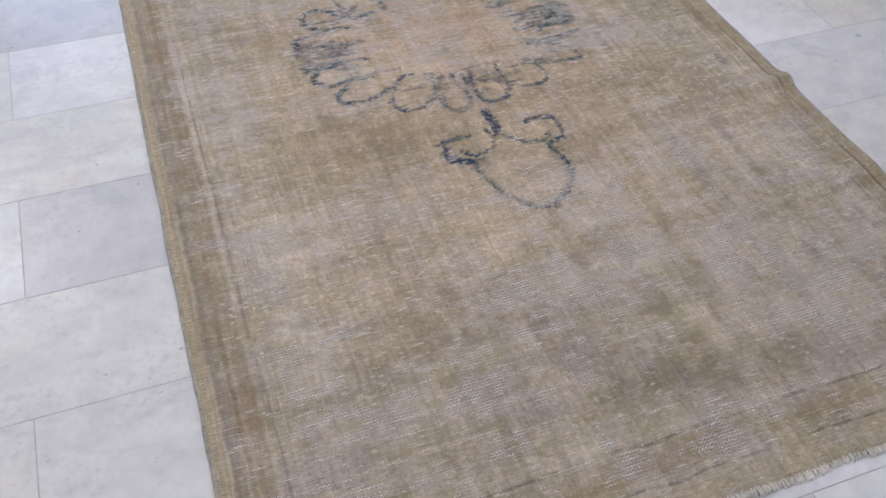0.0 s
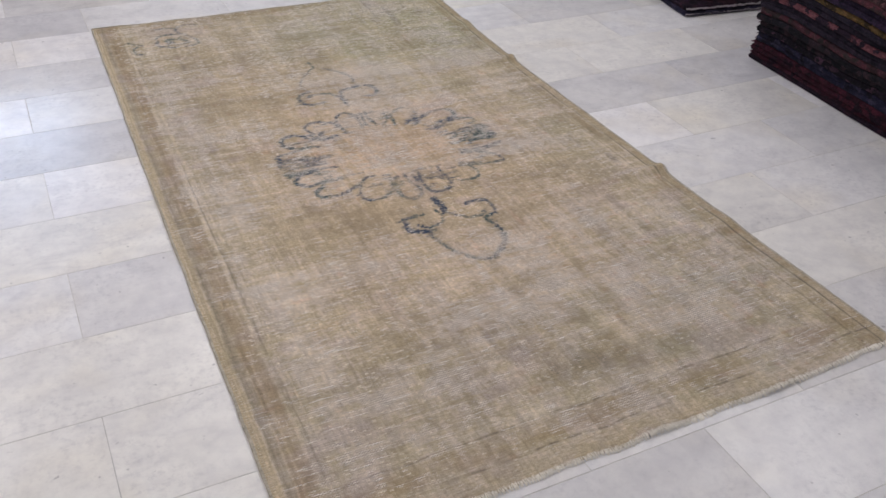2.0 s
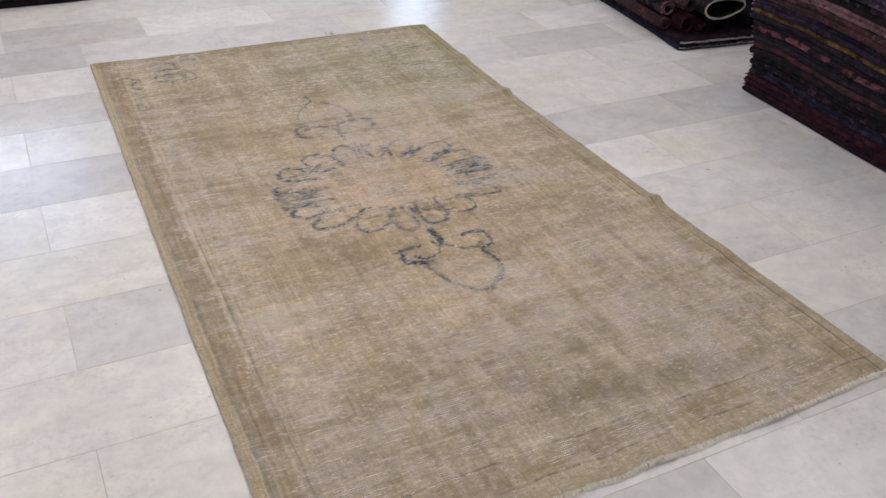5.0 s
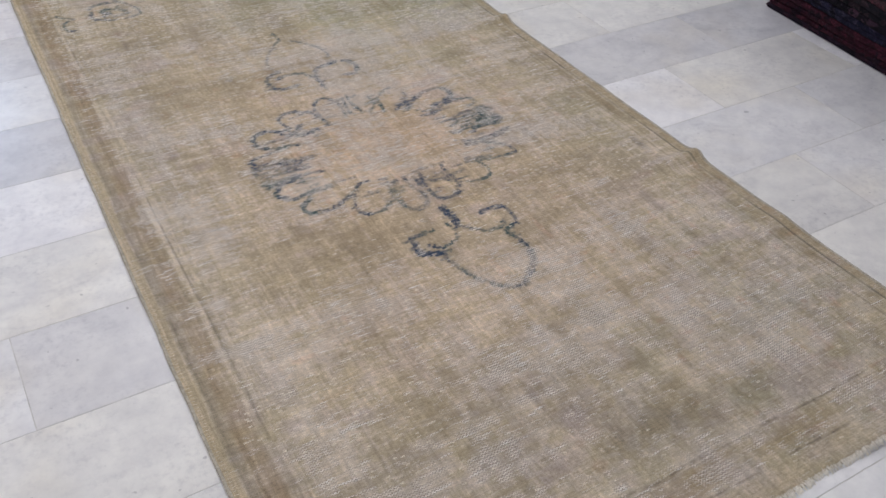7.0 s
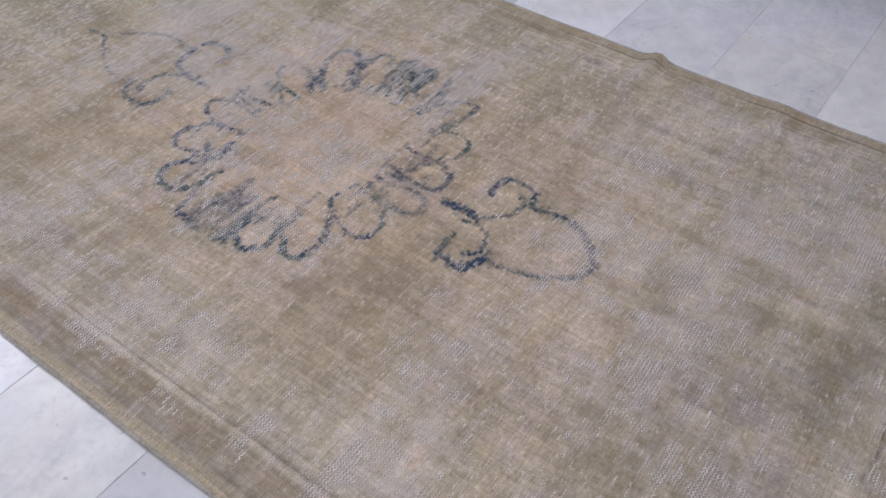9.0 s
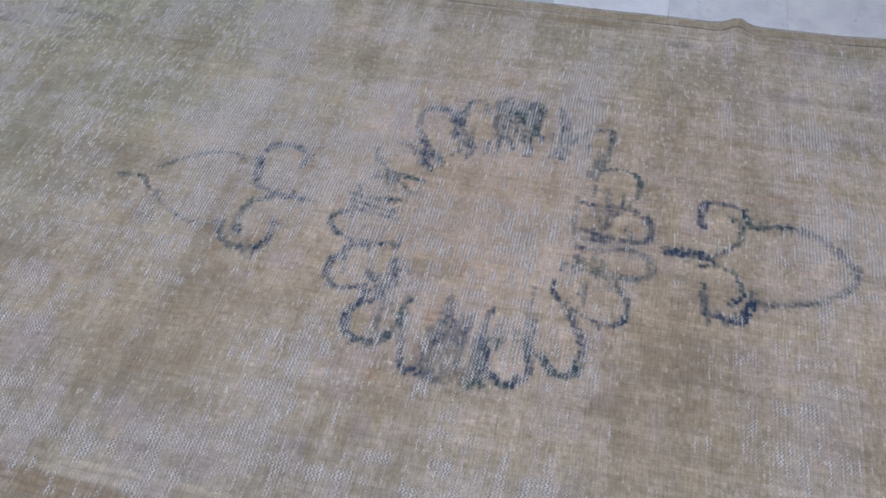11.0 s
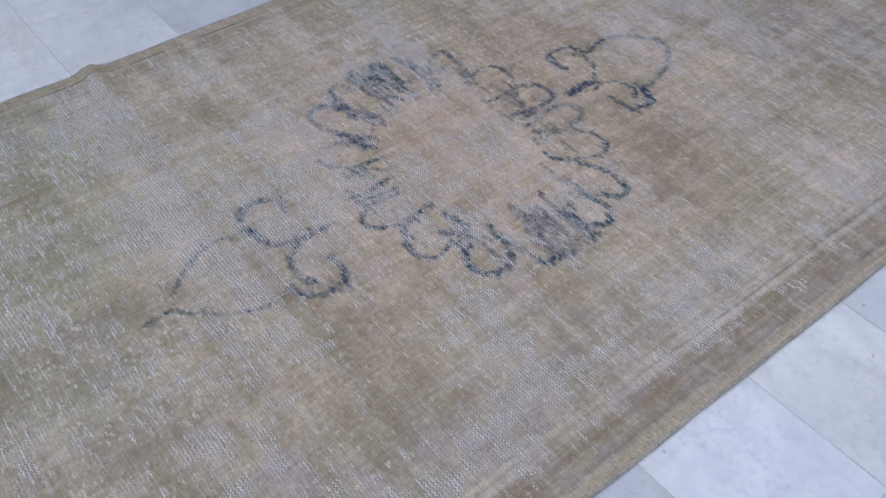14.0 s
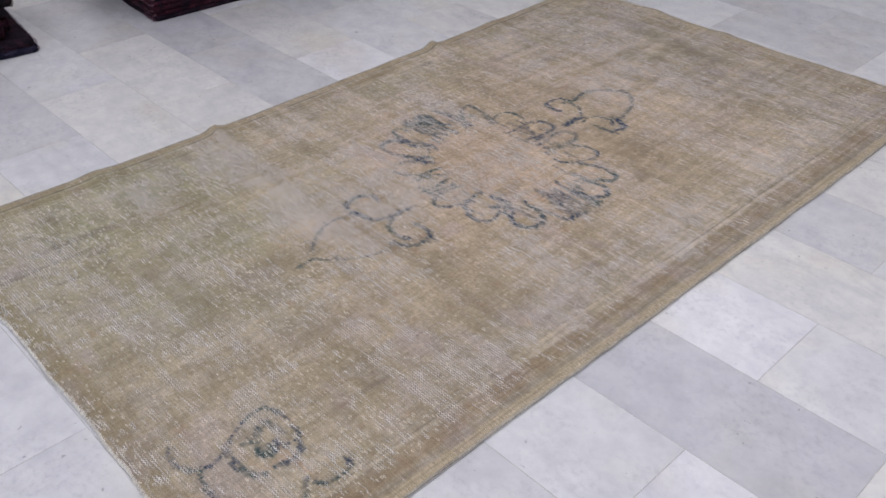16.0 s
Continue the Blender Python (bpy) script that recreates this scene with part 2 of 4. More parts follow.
def fabric(name, stops, scale=34.0, stretch=(1, 1, 1.25), rough=0.95):
    """Old dyed wool: blotches of several dyes with a fine pile grain."""
    n = Nodes(name)
    v = n.coords(scale=stretch)
    vo = n.add("TexVoronoi", Scale=scale, Randomness=1.0)
    warp = n.add("TexNoise", Scale=70.0, Detail=3.0)
    n.link(v, warp.inputs["Vector"])
    ws = n.add("VectorMath", operation="SCALE")
    n.link(warp.outputs["Color"], ws.inputs[0])
    ws.inputs["Scale"].default_value = 0.035
    wa = n.add("VectorMath", operation="ADD")
    n.link(v, wa.inputs[0]).link(ws.outputs[0], wa.inputs[1])
    n.link(wa.outputs[0], vo.inputs["Vector"])
    bw = n.add("SeparateColor")
    n.link(vo.outputs["Color"], bw.inputs[0])
    c = n.ramp(bw.outputs[0], *stops)
    f = n.noise(n.coords(), 300.0, 3.0)
    g = n.noise(n.coords(), 22.0, 3.0)
    # small knots of the pattern
    v2 = n.add("TexVoronoi", Scale=scale * 2.7, Randomness=1.0)
    n.link(wa.outputs[0], v2.inputs["Vector"])
    b2 = n.add("SeparateColor")
    n.link(v2.outputs["Color"], b2.inputs[0])
    c = n.mix(0.55, c, n.ramp(b2.outputs[0], (0.0, (0.45, 0.45, 0.50)), (0.5, (0.9, 0.85, 0.9)), (0.8, (1.1, 1.05, 1.1)), (1.0, (2.0, 1.75, 1.7))), "MULTIPLY")
    c = n.mix(0.8, c, n.ramp(f, (0.3, (0.35, 0.35, 0.35)), (0.7, (1.5, 1.5, 1.5))), "MULTIPLY")
    c = n.mix(0.5, c, n.ramp(g, (0.35, (0.6, 0.6, 0.6)), (0.65, (1.2, 1.2, 1.2))), "MULTIPLY")
    # lint and worn tips of the pile
    lint = n.math("MULTIPLY", n.math("SUBTRACT", n.noise(n.coords(), 120.0, 4.0, 0.7), 0.56), 5.0, clamp=True)
    c = n.mix(n.math("MULTIPLY", lint, 0.30), c, (0.13, 0.11, 0.125, 1))
    n.base(c)
    n.bsdf.inputs["Roughness"].default_value = rough
    n.bsdf.inputs["Specular IOR Level"].default_value = 0.15
    n.bump(f, 0.5, 0.003)
    return n.mat


def dyes(*cols):
    k = len(cols)
    out = []
    for i, c in enumerate(cols):
        c = tuple(0.64 * v + 0.36 * sum(c) / 3 * w for v, w in zip(c, (1.16, 0.74, 1.16)))
        c = tuple(v * 0.82 for v in c)
        out.append((i / k + 0.001, lin(*c)))
        out.append(((i + 0.92) / k, lin(*c)))
    return out


WOOL = {
    "plum": fabric("wool_plum", dyes((34, 24, 38), (44, 30, 46), (28, 22, 34), (60, 34, 44))),
    "red": fabric("wool_red", dyes((74, 24, 38), (62, 22, 34), (86, 32, 42), (42, 22, 36))),
    "navy": fabric("wool_navy", dyes((30, 38, 62), (36, 46, 72), (26, 28, 44), (54, 66, 84))),
    "black": fabric("wool_black", dyes((24, 24, 34), (30, 28, 38), (84, 64, 72), (22, 22, 30))),
    "green": fabric("wool_green", dyes((30, 36, 40), (38, 42, 42), (26, 30, 36), (58, 50, 50))),
    "rose": fabric("wool_rose", dyes((92, 58, 56), (70, 52, 48), (108, 60, 58), (62, 62, 50))),
    "slate": fabric("wool_slate", dyes((40, 42, 54), (46, 48, 58), (34, 34, 46), (50, 50, 60))),
    "salmon": fabric("wool_salmon", dyes((132, 80, 72), (54, 44, 56), (146, 92, 80), (44, 36, 50))),
    "mustard": fabric("wool_mustard", dyes((120, 108, 30), (96, 88, 28), (134, 116, 40), (70, 66, 30))),
    "violet": fabric("wool_violet", dyes((48, 42, 66), (56, 48, 74), (42, 38, 58), (58, 54, 78))),
    "brown": fabric("wool_brown", dyes((86, 68, 60), (66, 52, 50), (104, 80, 68), (78, 52, 50))),
    "beige": fabric("wool_beige", dyes((142, 122, 104), (122, 102, 90), (150, 128, 106), (104, 84, 76))),
    "steel": fabric("wool_steel", dyes((72, 74, 92), (60, 62, 80), (88, 90, 104), (50, 50, 64))),
}
CREAM = plain("cream_cotton", (0.80, 0.76, 0.69, 1), 0.95, 160, 0.25, 0.3)
STRAW = plain("straw_wool", (0.64, 0.58, 0.47, 1), 0.95, 170, 0.45, 0.6)
EDGE = plain("edge_wool", (0.42, 0.38, 0.315, 1), 0.95, 170, 0.4, 0.6)
FRINGE = plain("grey_cream_cotton", (0.36, 0.335, 0.30, 1), 0.95, 160, 0.35, 0.5)
PALE = plain("pale_fringe", (0.27, 0.235, 0.26, 1), 0.95, 160, 0.4, 0.5)

FUZZ = plain("dark_red_fringe", (0.105, 0.045, 0.066, 1), 0.95, 160, 0.5, 0.5)


# ---- structure ----
R = ROOM
T = 0.2
tagged(box("ceiling", (R["x0"] - T, R["y0"] - T, R["h"]), (R["x1"] + T, R["y1"] + T, R["h"] + T), CEIL), "plain white plaster ceiling over the showroom", "ceiling", kind="structure")
for nm, a, b in (("wall_west", (R["x0"] - T, R["y0"] - T, -0.1), (R["x0"], R["y1"] + T, R["h"])), ("wall_east", (R["x1"], R["y0"] - T, -0.1), (R["x1"] + T, R["y1"] + T, R["h"])), ("wall_south", (R["x0"], R["y0"] - T, -0.1), (R["x1"], R["y0"], R["h"]))):
    tagged(box(nm, a, b, WALL), "plain off-white painted showroom wall", "wall", kind="structure")

# the far wall with two windows, built of blocks round the openings
WINDOWS = [(-2.0, -0.7, 2.1, 2.9), (2.45, 3.05, 0.8, 1.75)]
wall = tagged(new("wall_north"), "off-white painted wall with two daylight windows", "wall", kind="structure")
xs = [R["x0"]] + [v for w in WINDOWS for v in w[:2]] + [R["x1"]]
for i in range(0, len(xs), 2):
    box("wall_block", (xs[i], R["y1"], -0.1), (xs[i + 1], R["y1"] + T, R["h"]), WALL, wall)
for x0, x1, z0, z1 in WINDOWS:
    box("wall_block", (x0, R["y1"], -0.1), (x1, R["y1"] + T, z0), WALL, wall)
    box("wall_block", (x0, R["y1"], z1), (x1, R["y1"] + T, R["h"]), WALL, wall)
for k, (x0, x1, z0, z1) in enumerate(WINDOWS, 1):
    win = tagged(new("window_%d" % k), "daylight window with a white metal frame", "window", kind="structure")
    w = 0.05
    for a, b in (((x0, R["y1"] + 0.06, z0), (x0 + w, R["y1"] + 0.12, z1)), ((x1 - w, R["y1"] + 0.06, z0), (x1, R["y1"] + 0.12, z1)), ((x0 + w, R["y1"] + 0.06, z0), (x1 - w, R["y1"] + 0.12, z0 + w)), ((x0 + w, R["y1"] + 0.06, z1 - w), (x1 - w, R["y1"] + 0.12, z1))):
        box("window_frame", a, b, FRAME, win)
    area_lamp("window_daylight", look(((x0 + x1) / 2, R["y1"] + 0.16, (z0 + z1) / 2), ((x0 + x1) / 2, 0, (z0 + z1) / 2 - 0.3)), x1 - x0 - 0.1, z1 - z0 - 0.1, WINDOW_POWER * (1.35 if k == 1 else 1.0) * (x1 - x0) * (z1 - z0), (0.54, 0.73, 1.0))

# ceiling lamps: unseen, added for the even overhead light, power set by place
for px in (-2.4, 0.2, 2.8):
    for py in (-3.0, -0.2, 2.6):
        fix = tagged(new("unseen_ceiling_lamp"), "assumed flat white ceiling lamp panel out of view, switched on", "ceiling lamp", "ceiling lamps")
        fix.location = (px, py, R["h"])
        for a, b in (((-0.63, -0.33, -0.05), (0.63, -0.30, 0)), ((-0.63, 0.30, -0.05), (0.63, 0.33, 0)), ((-0.63, -0.30, -0.05), (-0.60, 0.30, 0)), ((0.60, -0.30, -0.05), (0.63, 0.30, 0))):
            box("frame", a, b, FRAME, fix)
        area_lamp("lamp_panel", pose(px, py, R["h"] - 0.045), 1.18, 0.58, PANEL_POWER * (1.28 if px < -1 else 1.05 if px < 1 else 0.60) * (0.48 if py < -2 else 1.0 if py < 1 else 1.2), (1.0, 0.985, 0.97))

# marble floor: running bond, rows across the rug
TILE_L, TILE_W, GAP = 0.642, 0.305, 0.0022
ROW0, COL0 = -0.02, -1.125
floor = tagged(new("floor"), "white and grey polished marble tiles in running bond", "floor", kind="structure")
box("grout_bed", (R["x0"], R["y0"], -0.1), (R["x1"], R["y1"], -0.0009), GROUT, floor)


def tile_geometry(lx, ly):
    hx, hy, e = lx / 2 - GAP / 2, ly / 2 - GAP / 2, 0.0004
    v = [(sx * hx, sy * hy, -0.012) for sx, sy in ((-1, -1), (1, -1), (1, 1), (-1, 1))]
    v += [(sx * hx, sy * hy, -e) for sx, sy in ((-1, -1), (1, -1), (1, 1), (-1, 1))]
    v += [(sx * (hx - e), sy * (hy - e), 0) for sx, sy in ((-1, -1), (1, -1), (1, 1), (-1, 1))]
    f = [(8, 9, 10, 11)]
    for lo in (0, 4):
        f += [(lo + i, lo + (i + 1) % 4, lo + 4 + (i + 1) % 4, lo + 4 + i) for i in range(4)]
    return v, f


WHITE, WARM, SOFT, GREY, BLUE = (0.92, 0.91, 0.925), (0.87, 0.855, 0.83), (0.855, 0.85, 0.86), (0.755, 0.745, 0.755), (0.71, 0.705, 0.73)
# (1, 3) and (2, 3) carry that side's warmer light in their tone
TONES = {(0, 0): WHITE, (-2, 0): GREY, (1, -1): BLUE, (-1, -1): WARM, (-3, -1): WARM, (0, -1): SOFT, (2, 0): SOFT, (0, 4): BLUE, (0, 3): GREY, (-1, 2): WHITE, (-1, 3): WARM, (1, 2): WARM, (1, 3): WARM, (2, 3): WARM, (2, 4): SOFT, (-2, 3): SOFT, (-2, 4): SOFT, (-3, 2): WARM, (-3, 3): SOFT, (-6, 1): GREY, (-6, 2): SOFT, (-7, 0): GREY, (-7, 1): BLUE, (-5, 1): SOFT, (4, -1): WHITE, (4, 0): WHITE, (3, -1): GREY, (5, -1): BLUE, (5, 0): SOFT, (6, 1): WHITE, (6, 0): GREY, (3, -2): SOFT, (-4, 0): WARM, (-4, -1): WARM, (2, -1): WHITE}
rng = random.Random(5)
tv, tf = tile_geometry(TILE_L, TILE_W)
tile_mesh = bpy.data.meshes.new("tile")
tile_mesh.from_pydata(tv, [], tf)
tile_mesh.materials.append(MARBLE)
rest_v, rest_f = [], []
tiles = []
for row in range(-16, 19):
    for col in range(-6, 11):
        x = COL0 + TILE_L * (col + 0.5) + (TILE_L / 2 if row % 2 else 0)
        y = ROW0 + TILE_W * (row + 0.5)
        x0, x1 = max(x - TILE_L / 2, R["x0"]), min(x + TILE_L / 2, R["x1"])
        y0, y1 = max(y - TILE_W / 2, R["y0"]), min(y + TILE_W / 2, R["y1"])
        if x1 - x0 < 0.02 or y1 - y0 < 0.02:
            continue
        tone = TONES.get((row, col)) or rng.choice((WARM, SOFT, SOFT, WHITE, GREY, WARM))
        if -2.75 < x < 2.75 and -2.75 < y < 3.7 and x1 - x0 > 0.6 and y1 - y0 > 0.29:
            tiles.append((x, y, tone))
        else:
            v, f = tile_geometry(x1 - x0, y1 - y0)
            k = len(rest_v)
            rest_v += [((x0 + x1) / 2 + a, (y0 + y1) / 2 + b, c) for a, b, c in v]
            rest_f += [tuple(k + i for i in q) for q in f]
rest = mesh_ob("tile_rest", rest_v, rest_f, MARBLE_REST, floor)
rest["kind"] = "stuff"

# ---- the worn rug ----
RX0, RX1, RY0, RY1 = -0.816, 0.830, -1.515, 1.496
CELL = 0.0025


class RowGaps:
    """Short runs of a knot row that have lost their pile: one steady number for each run."""
    def random(self, cell):
        v = math.sin(cell[0] * 127.1 + cell[1] * 311.7) * 43758.5453
        return v - math.floor(v)


def stroke_map(nx, ny):
    """The blue outlines of the ornament, as ink on the rug's grid of knots."""
    ink = np.zeros((ny, nx))

    kx, ky = PAIR / 2, ROW
    knots = {}
    jit = random.Random(5)
    lost = RowGaps()

    def stamp(path, width=0.0075, strength=1.0):
        """Lays a line as single knots on the weave's own grid."""
        for (ax, ay), (bx, by) in zip(path, path[1:]):
            k = max(2, int(math.hypot(bx - ax, by - ay) / 0.002))
            for i in range(k):
                px, py = ax + (bx - ax) * i / k, ay + (by - ay) * i / k
                reach = 0.8 if width < 0.0063 else 1.15 if width < 0.0082 else 1.5
                for dx in (-1, 0, 1):
                    for dy in (-1, 0, 1):
                        cell = (round(px / kx) + dx, round(py / ky) + dy)
                        d = math.hypot((cell[0] * kx - px) / 0.0052, (cell[1] * ky - py) / ky)
                        if d < reach and jit.random() > 0.12:
                            knots[cell] = max(knots.get(cell, 0), strength * (1.05 - 0.3 * d / reach))

    def lay():
        for (cx, cy), strength in list(knots.items()):
            if jit.random() < 0.24:
                side = jit.choice((-1, 1))
                for k in range(1, jit.choice((2, 3, 4))):
                    knots.setdefault((cx + side * k, cy), strength * jit.uniform(0.3, 0.9))
        for (cx, cy), strength in knots.items():
            if jit.random() < 0.07 or lost.random((cx // 3, cy)) < 0.10:
                continue
            strength *= jit.uniform(0.6, 1.15) * (0.8 + 0.4 * lost.random((cx // 2, cy)))
            px, py = (cx + jit.uniform(-0.15, 0.15)) * kx, (cy + jit.uniform(-0.08, 0.08)) * ky
            px, py = 0.9906 * px -0.0158 * py +0.0096, 0.0078 * px +1.0146 * py -0.0084
            ci, cj = (px - RX0) / (RX1 - RX0) * (nx - 1), (py - RY0) / (RY1 - RY0) * (ny - 1)
            i0, i1, j0, j1 = int(ci) - 3, int(ci) + 5, int(cj) - 3, int(cj) + 5
            if i0 < 0 or j0 < 0 or i1 > nx or j1 > ny:
                continue
            ii, jj = np.meshgrid(np.arange(i0, i1), np.arange(j0, j1))
            d = np.hypot((ii - ci) * CELL / 0.0026, (jj - cj) * CELL / 0.0034)
            ink[j0:j1, i0:i1] = np.maximum(ink[j0:j1, i0:i1], strength * np.clip((1.55 - d) * 1.5, 0, 1))

    def smooth(points, n=10):
        out = []
        p = [points[0], *points, points[-1]]
        for a, b, c, d in zip(p, p[1:], p[2:], p[3:]):
            for i in range(n):
                t = i / n
                out.append(tuple(0.5 * (2 * b[k] + (c[k] - a[k]) * t + (2 * a[k] - 5 * b[k] + 4 * c[k] - d[k]) * t * t + (3 * b[k] - a[k] - 3 * c[k] + d[k]) * t ** 3) for k in (0, 1)))
        return out + [points[-1]]

    r = random.Random(11)
    def stroke(width, strength, *points):
        strength *= 1.3 if 0.1 < points[0][1] < 0.35 and points[0][0] < 0.2 else 1.0
        stamp(smooth(points, 6), width, strength)

    # medallion: a ring of looped petals, with dense hatching where they crowd
    stroke(0.006, 0.85, (0.027, 0.187), (0.024, 0.243), (0.027, 0.291))
    stroke(0.006, 0.8, (-0.031, 0.188), (-0.020, 0.239), (-0.023, 0.289), (-0.048, 0.325), (-0.075, 0.316), (-0.098, 0.282), (-0.103, 0.226), (-0.101, 0.171))
    stroke(0.006, 0.8, (-0.012, 0.201), (-0.001, 0.251), (0.009, 0.296))
    stroke(0.006, 0.7, (0.018, 0.208), (0.021, 0.268), (0.028, 0.303))
    stroke(0.006, 0.85, (-0.111, 0.222), (-0.119, 0.260), (-0.155, 0.283), (-0.202, 0.288), (-0.228, 0.263), (-0.229, 0.236), (-0.213, 0.206))
    stroke(0.009, 0.9, (-0.142, 0.165), (-0.182, 0.156), (-0.215, 0.164), (-0.234, 0.198))
    stroke(0.009, 0.9, (-0.184, 0.207), (-0.202, 0.185), (-0.225, 0.165))
    stroke(0.0068, 0.95, (-0.235, 0.169), (-0.251, 0.198), (-0.284, 0.216), (-0.324, 0.215), (-0.346, 0.190), (-0.347, 0.157), (-0.318, 0.129), (-0.270, 0.114), (-0.228, 0.114))
    stroke(0.009, 0.95, (-0.346, 0.190), (-0.349, 0.159), (-0.324, 0.134))
    stroke(0.009, 0.8, (-0.262, 0.117), (-0.303, 0.117))
    stroke(0.006, 0.85, (-0.288, 0.105), (-0.328, 0.105), (-0.376, 0.099), (-0.393, 0.087), (-0.388, 0.069))
    stroke(0.006, 0.95, (-0.224, 0.030), (-0.273, 0.033), (-0.330, 0.032), (-0.382, 0.034))
    stroke(0.006, 0.85, (-0.248, 0.006), (-0.335, 0.017), (-0.388, 0.019))
    stroke(0.006, 0.85, (-0.248, -0.012), (-0.342, -0.002), (-0.396, 0.013))
    stroke(0.009, 0.95, (-0.293, 0.037), (-0.347, 0.037), (-0.397, 0.046))
    stroke(0.009, 0.9, (-0.402, 0.040), (-0.399, 0.008), (-0.342, -0.000))
    stroke(0.006, 0.95, (-0.225, -0.047), (-0.287, -0.035), (-0.365, -0.026), (-0.405, -0.028))
    stroke(0.0095, 1, (-0.299, -0.049), (-0.353, -0.046), (-0.398, -0.048))
    stroke(0.0095, 1, (-0.353, -0.031), (-0.403, -0.029), (-0.396, -0.055))
    stroke(0.006, 0.8, (-0.312, -0.029), (-0.352, -0.026), (-0.398, -0.022))
    stroke(0.007, 0.95, (-0.370, -0.066), (-0.388, -0.083), (-0.384, -0.109), (-0.352, -0.131), (-0.308, -0.126), (-0.267, -0.117), (-0.234, -0.127))
    stroke(0.009, 0.9, (-0.240, -0.124), (-0.276, -0.120), (-0.301, -0.127))
    stroke(0.007, 0.9, (-0.193, -0.180), (-0.232, -0.203), (-0.278, -0.221), (-0.316, -0.221), (-0.345, -0.202), (-0.342, -0.172), (-0.319, -0.156), (-0.291, -0.122))
    stroke(0.006, 0.8, (-0.124, -0.275), (-0.155, -0.291), (-0.196, -0.290), (-0.217, -0.262), (-0.207, -0.217), (-0.180, -0.168), (-0.147, -0.147))
    stroke(0.0065, 0.8, (-0.032, -0.178), (-0.032, -0.224), (-0.019, -0.278), (-0.034, -0.317), (-0.066, -0.328), (-0.092, -0.306), (-0.089, -0.255), (-0.079, -0.207), (-0.059, -0.178))
    stroke(0.006, 0.7, (-0.084, -0.178), (-0.103, -0.247), (-0.137, -0.280))
    stroke(0.0065, 0.75, (0.100, -0.174), (0.094, -0.213), (0.100, -0.244), (0.093, -0.288), (0.067, -0.317), (0.029, -0.324), (0.008, -0.307), (0.004, -0.270), (0.009, -0.225), (0.022, -0.178))
    stroke(0.009, 0.6, (0.085, -0.208), (0.083, -0.249))
    stroke(0.008, 0.7, (-0.002, -0.193), (-0.009, -0.256))
    stroke(0.006, 0.75, (0.206, -0.210), (0.215, -0.249), (0.203, -0.280), (0.163, -0.289), (0.117, -0.277), (0.071, -0.243), (0.062, -0.197))
    stroke(0.006, 0.75, (0.281, -0.129), (0.330, -0.171), (0.338, -0.219), (0.288, -0.219), (0.226, -0.212), (0.171, -0.194))
    stroke(0.009, 0.7, (0.251, -0.204), (0.185, -0.183))
    stroke(0.006, 0.8, (0.395, -0.096), (0.346, -0.106), (0.288, -0.111), (0.230, -0.100))
    stroke(0.006, 0.7, (0.377, -0.112), (0.305, -0.125), (0.220, -0.124))
    stroke(0.008, 0.85, (0.404, -0.020), (0.282, -0.006))
    stroke(0.009, 1, (0.408, -0.036), (0.268, -0.020))
    stroke(0.009, 1, (0.394, -0.053), (0.293, -0.047))
    stroke(0.006, 0.95, (0.298, -0.034), (0.220, -0.048))
    stroke(0.006, 0.8, (0.272, 0.029), (0.221, 0.027))
    stroke(0.006, 0.75, (0.280, 0.008), (0.236, -0.010))
    stroke(0.006, 0.85, (0.397, 0.046), (0.330, 0.043), (0.275, 0.035))
    stroke(0.0065, 0.9, (0.410, 0.025), (0.341, 0.018), (0.268, 0.021))
    stroke(0.009, 0.85, (0.384, 0.015), (0.293, 0.020))
    stroke(0.006, 0.85, (0.351, 0.069), (0.384, 0.079), (0.388, 0.106), (0.340, 0.122), (0.297, 0.115), (0.259, 0.108))
    stroke(0.0095, 0.9, (0.299, 0.126), (0.245, 0.122))
    stroke(0.006, 0.85, (0.267, 0.108), (0.259, 0.088))
    stroke(0.006, 0.85, (0.245, 0.112), (0.200, 0.108))
    stroke(0.006, 0.7, (0.247, 0.092), (0.221, 0.077))
    stroke(0.0105, 1, (0.333, 0.206), (0.344, 0.182), (0.333, 0.145), (0.302, 0.133))
    stroke(0.006, 0.7, (0.327, 0.214), (0.265, 0.213), (0.219, 0.195))
    stroke(0.0065, 0.95, (0.246, 0.199), (0.210, 0.181), (0.159, 0.138))
    stroke(0.006, 0.85, (0.203, 0.238), (0.203, 0.210), (0.174, 0.205))
    stroke(0.0085, 0.95, (0.219, 0.192), (0.160, 0.180))
    stroke(0.006, 0.9, (0.197, 0.185), (0.129, 0.156))
    stroke(0.006, 0.6, (0.174, 0.291), (0.126, 0.261))
    stroke(0.006, 0.9, (0.112, 0.247), (0.102, 0.206), (0.093, 0.164))
    stroke(0.006, 0.85, (0.088, 0.260), (0.084, 0.212), (0.049, 0.180))
    stroke(0.009, 0.6, (0.100, 0.246), (0.079, 0.226))
    # the most crowded spot, almost filled
    for _ in range(46):
        x, y = r.uniform(-0.405, -0.30), r.uniform(-0.055, 0.06)
        stamp([(x, y), (x + r.uniform(0.02, 0.05), y + r.uniform(-0.006, 0.006))], 0.0055, r.uniform(0.45, 0.9))
    for _ in range(34):
        x, y = r.uniform(0.285, 0.375), r.uniform(-0.045, 0.055)
        stamp([(x, y), (x + r.uniform(0.02, 0.05), y + r.uniform(-0.004, 0.004))], 0.0055, r.uniform(0.4, 0.85))
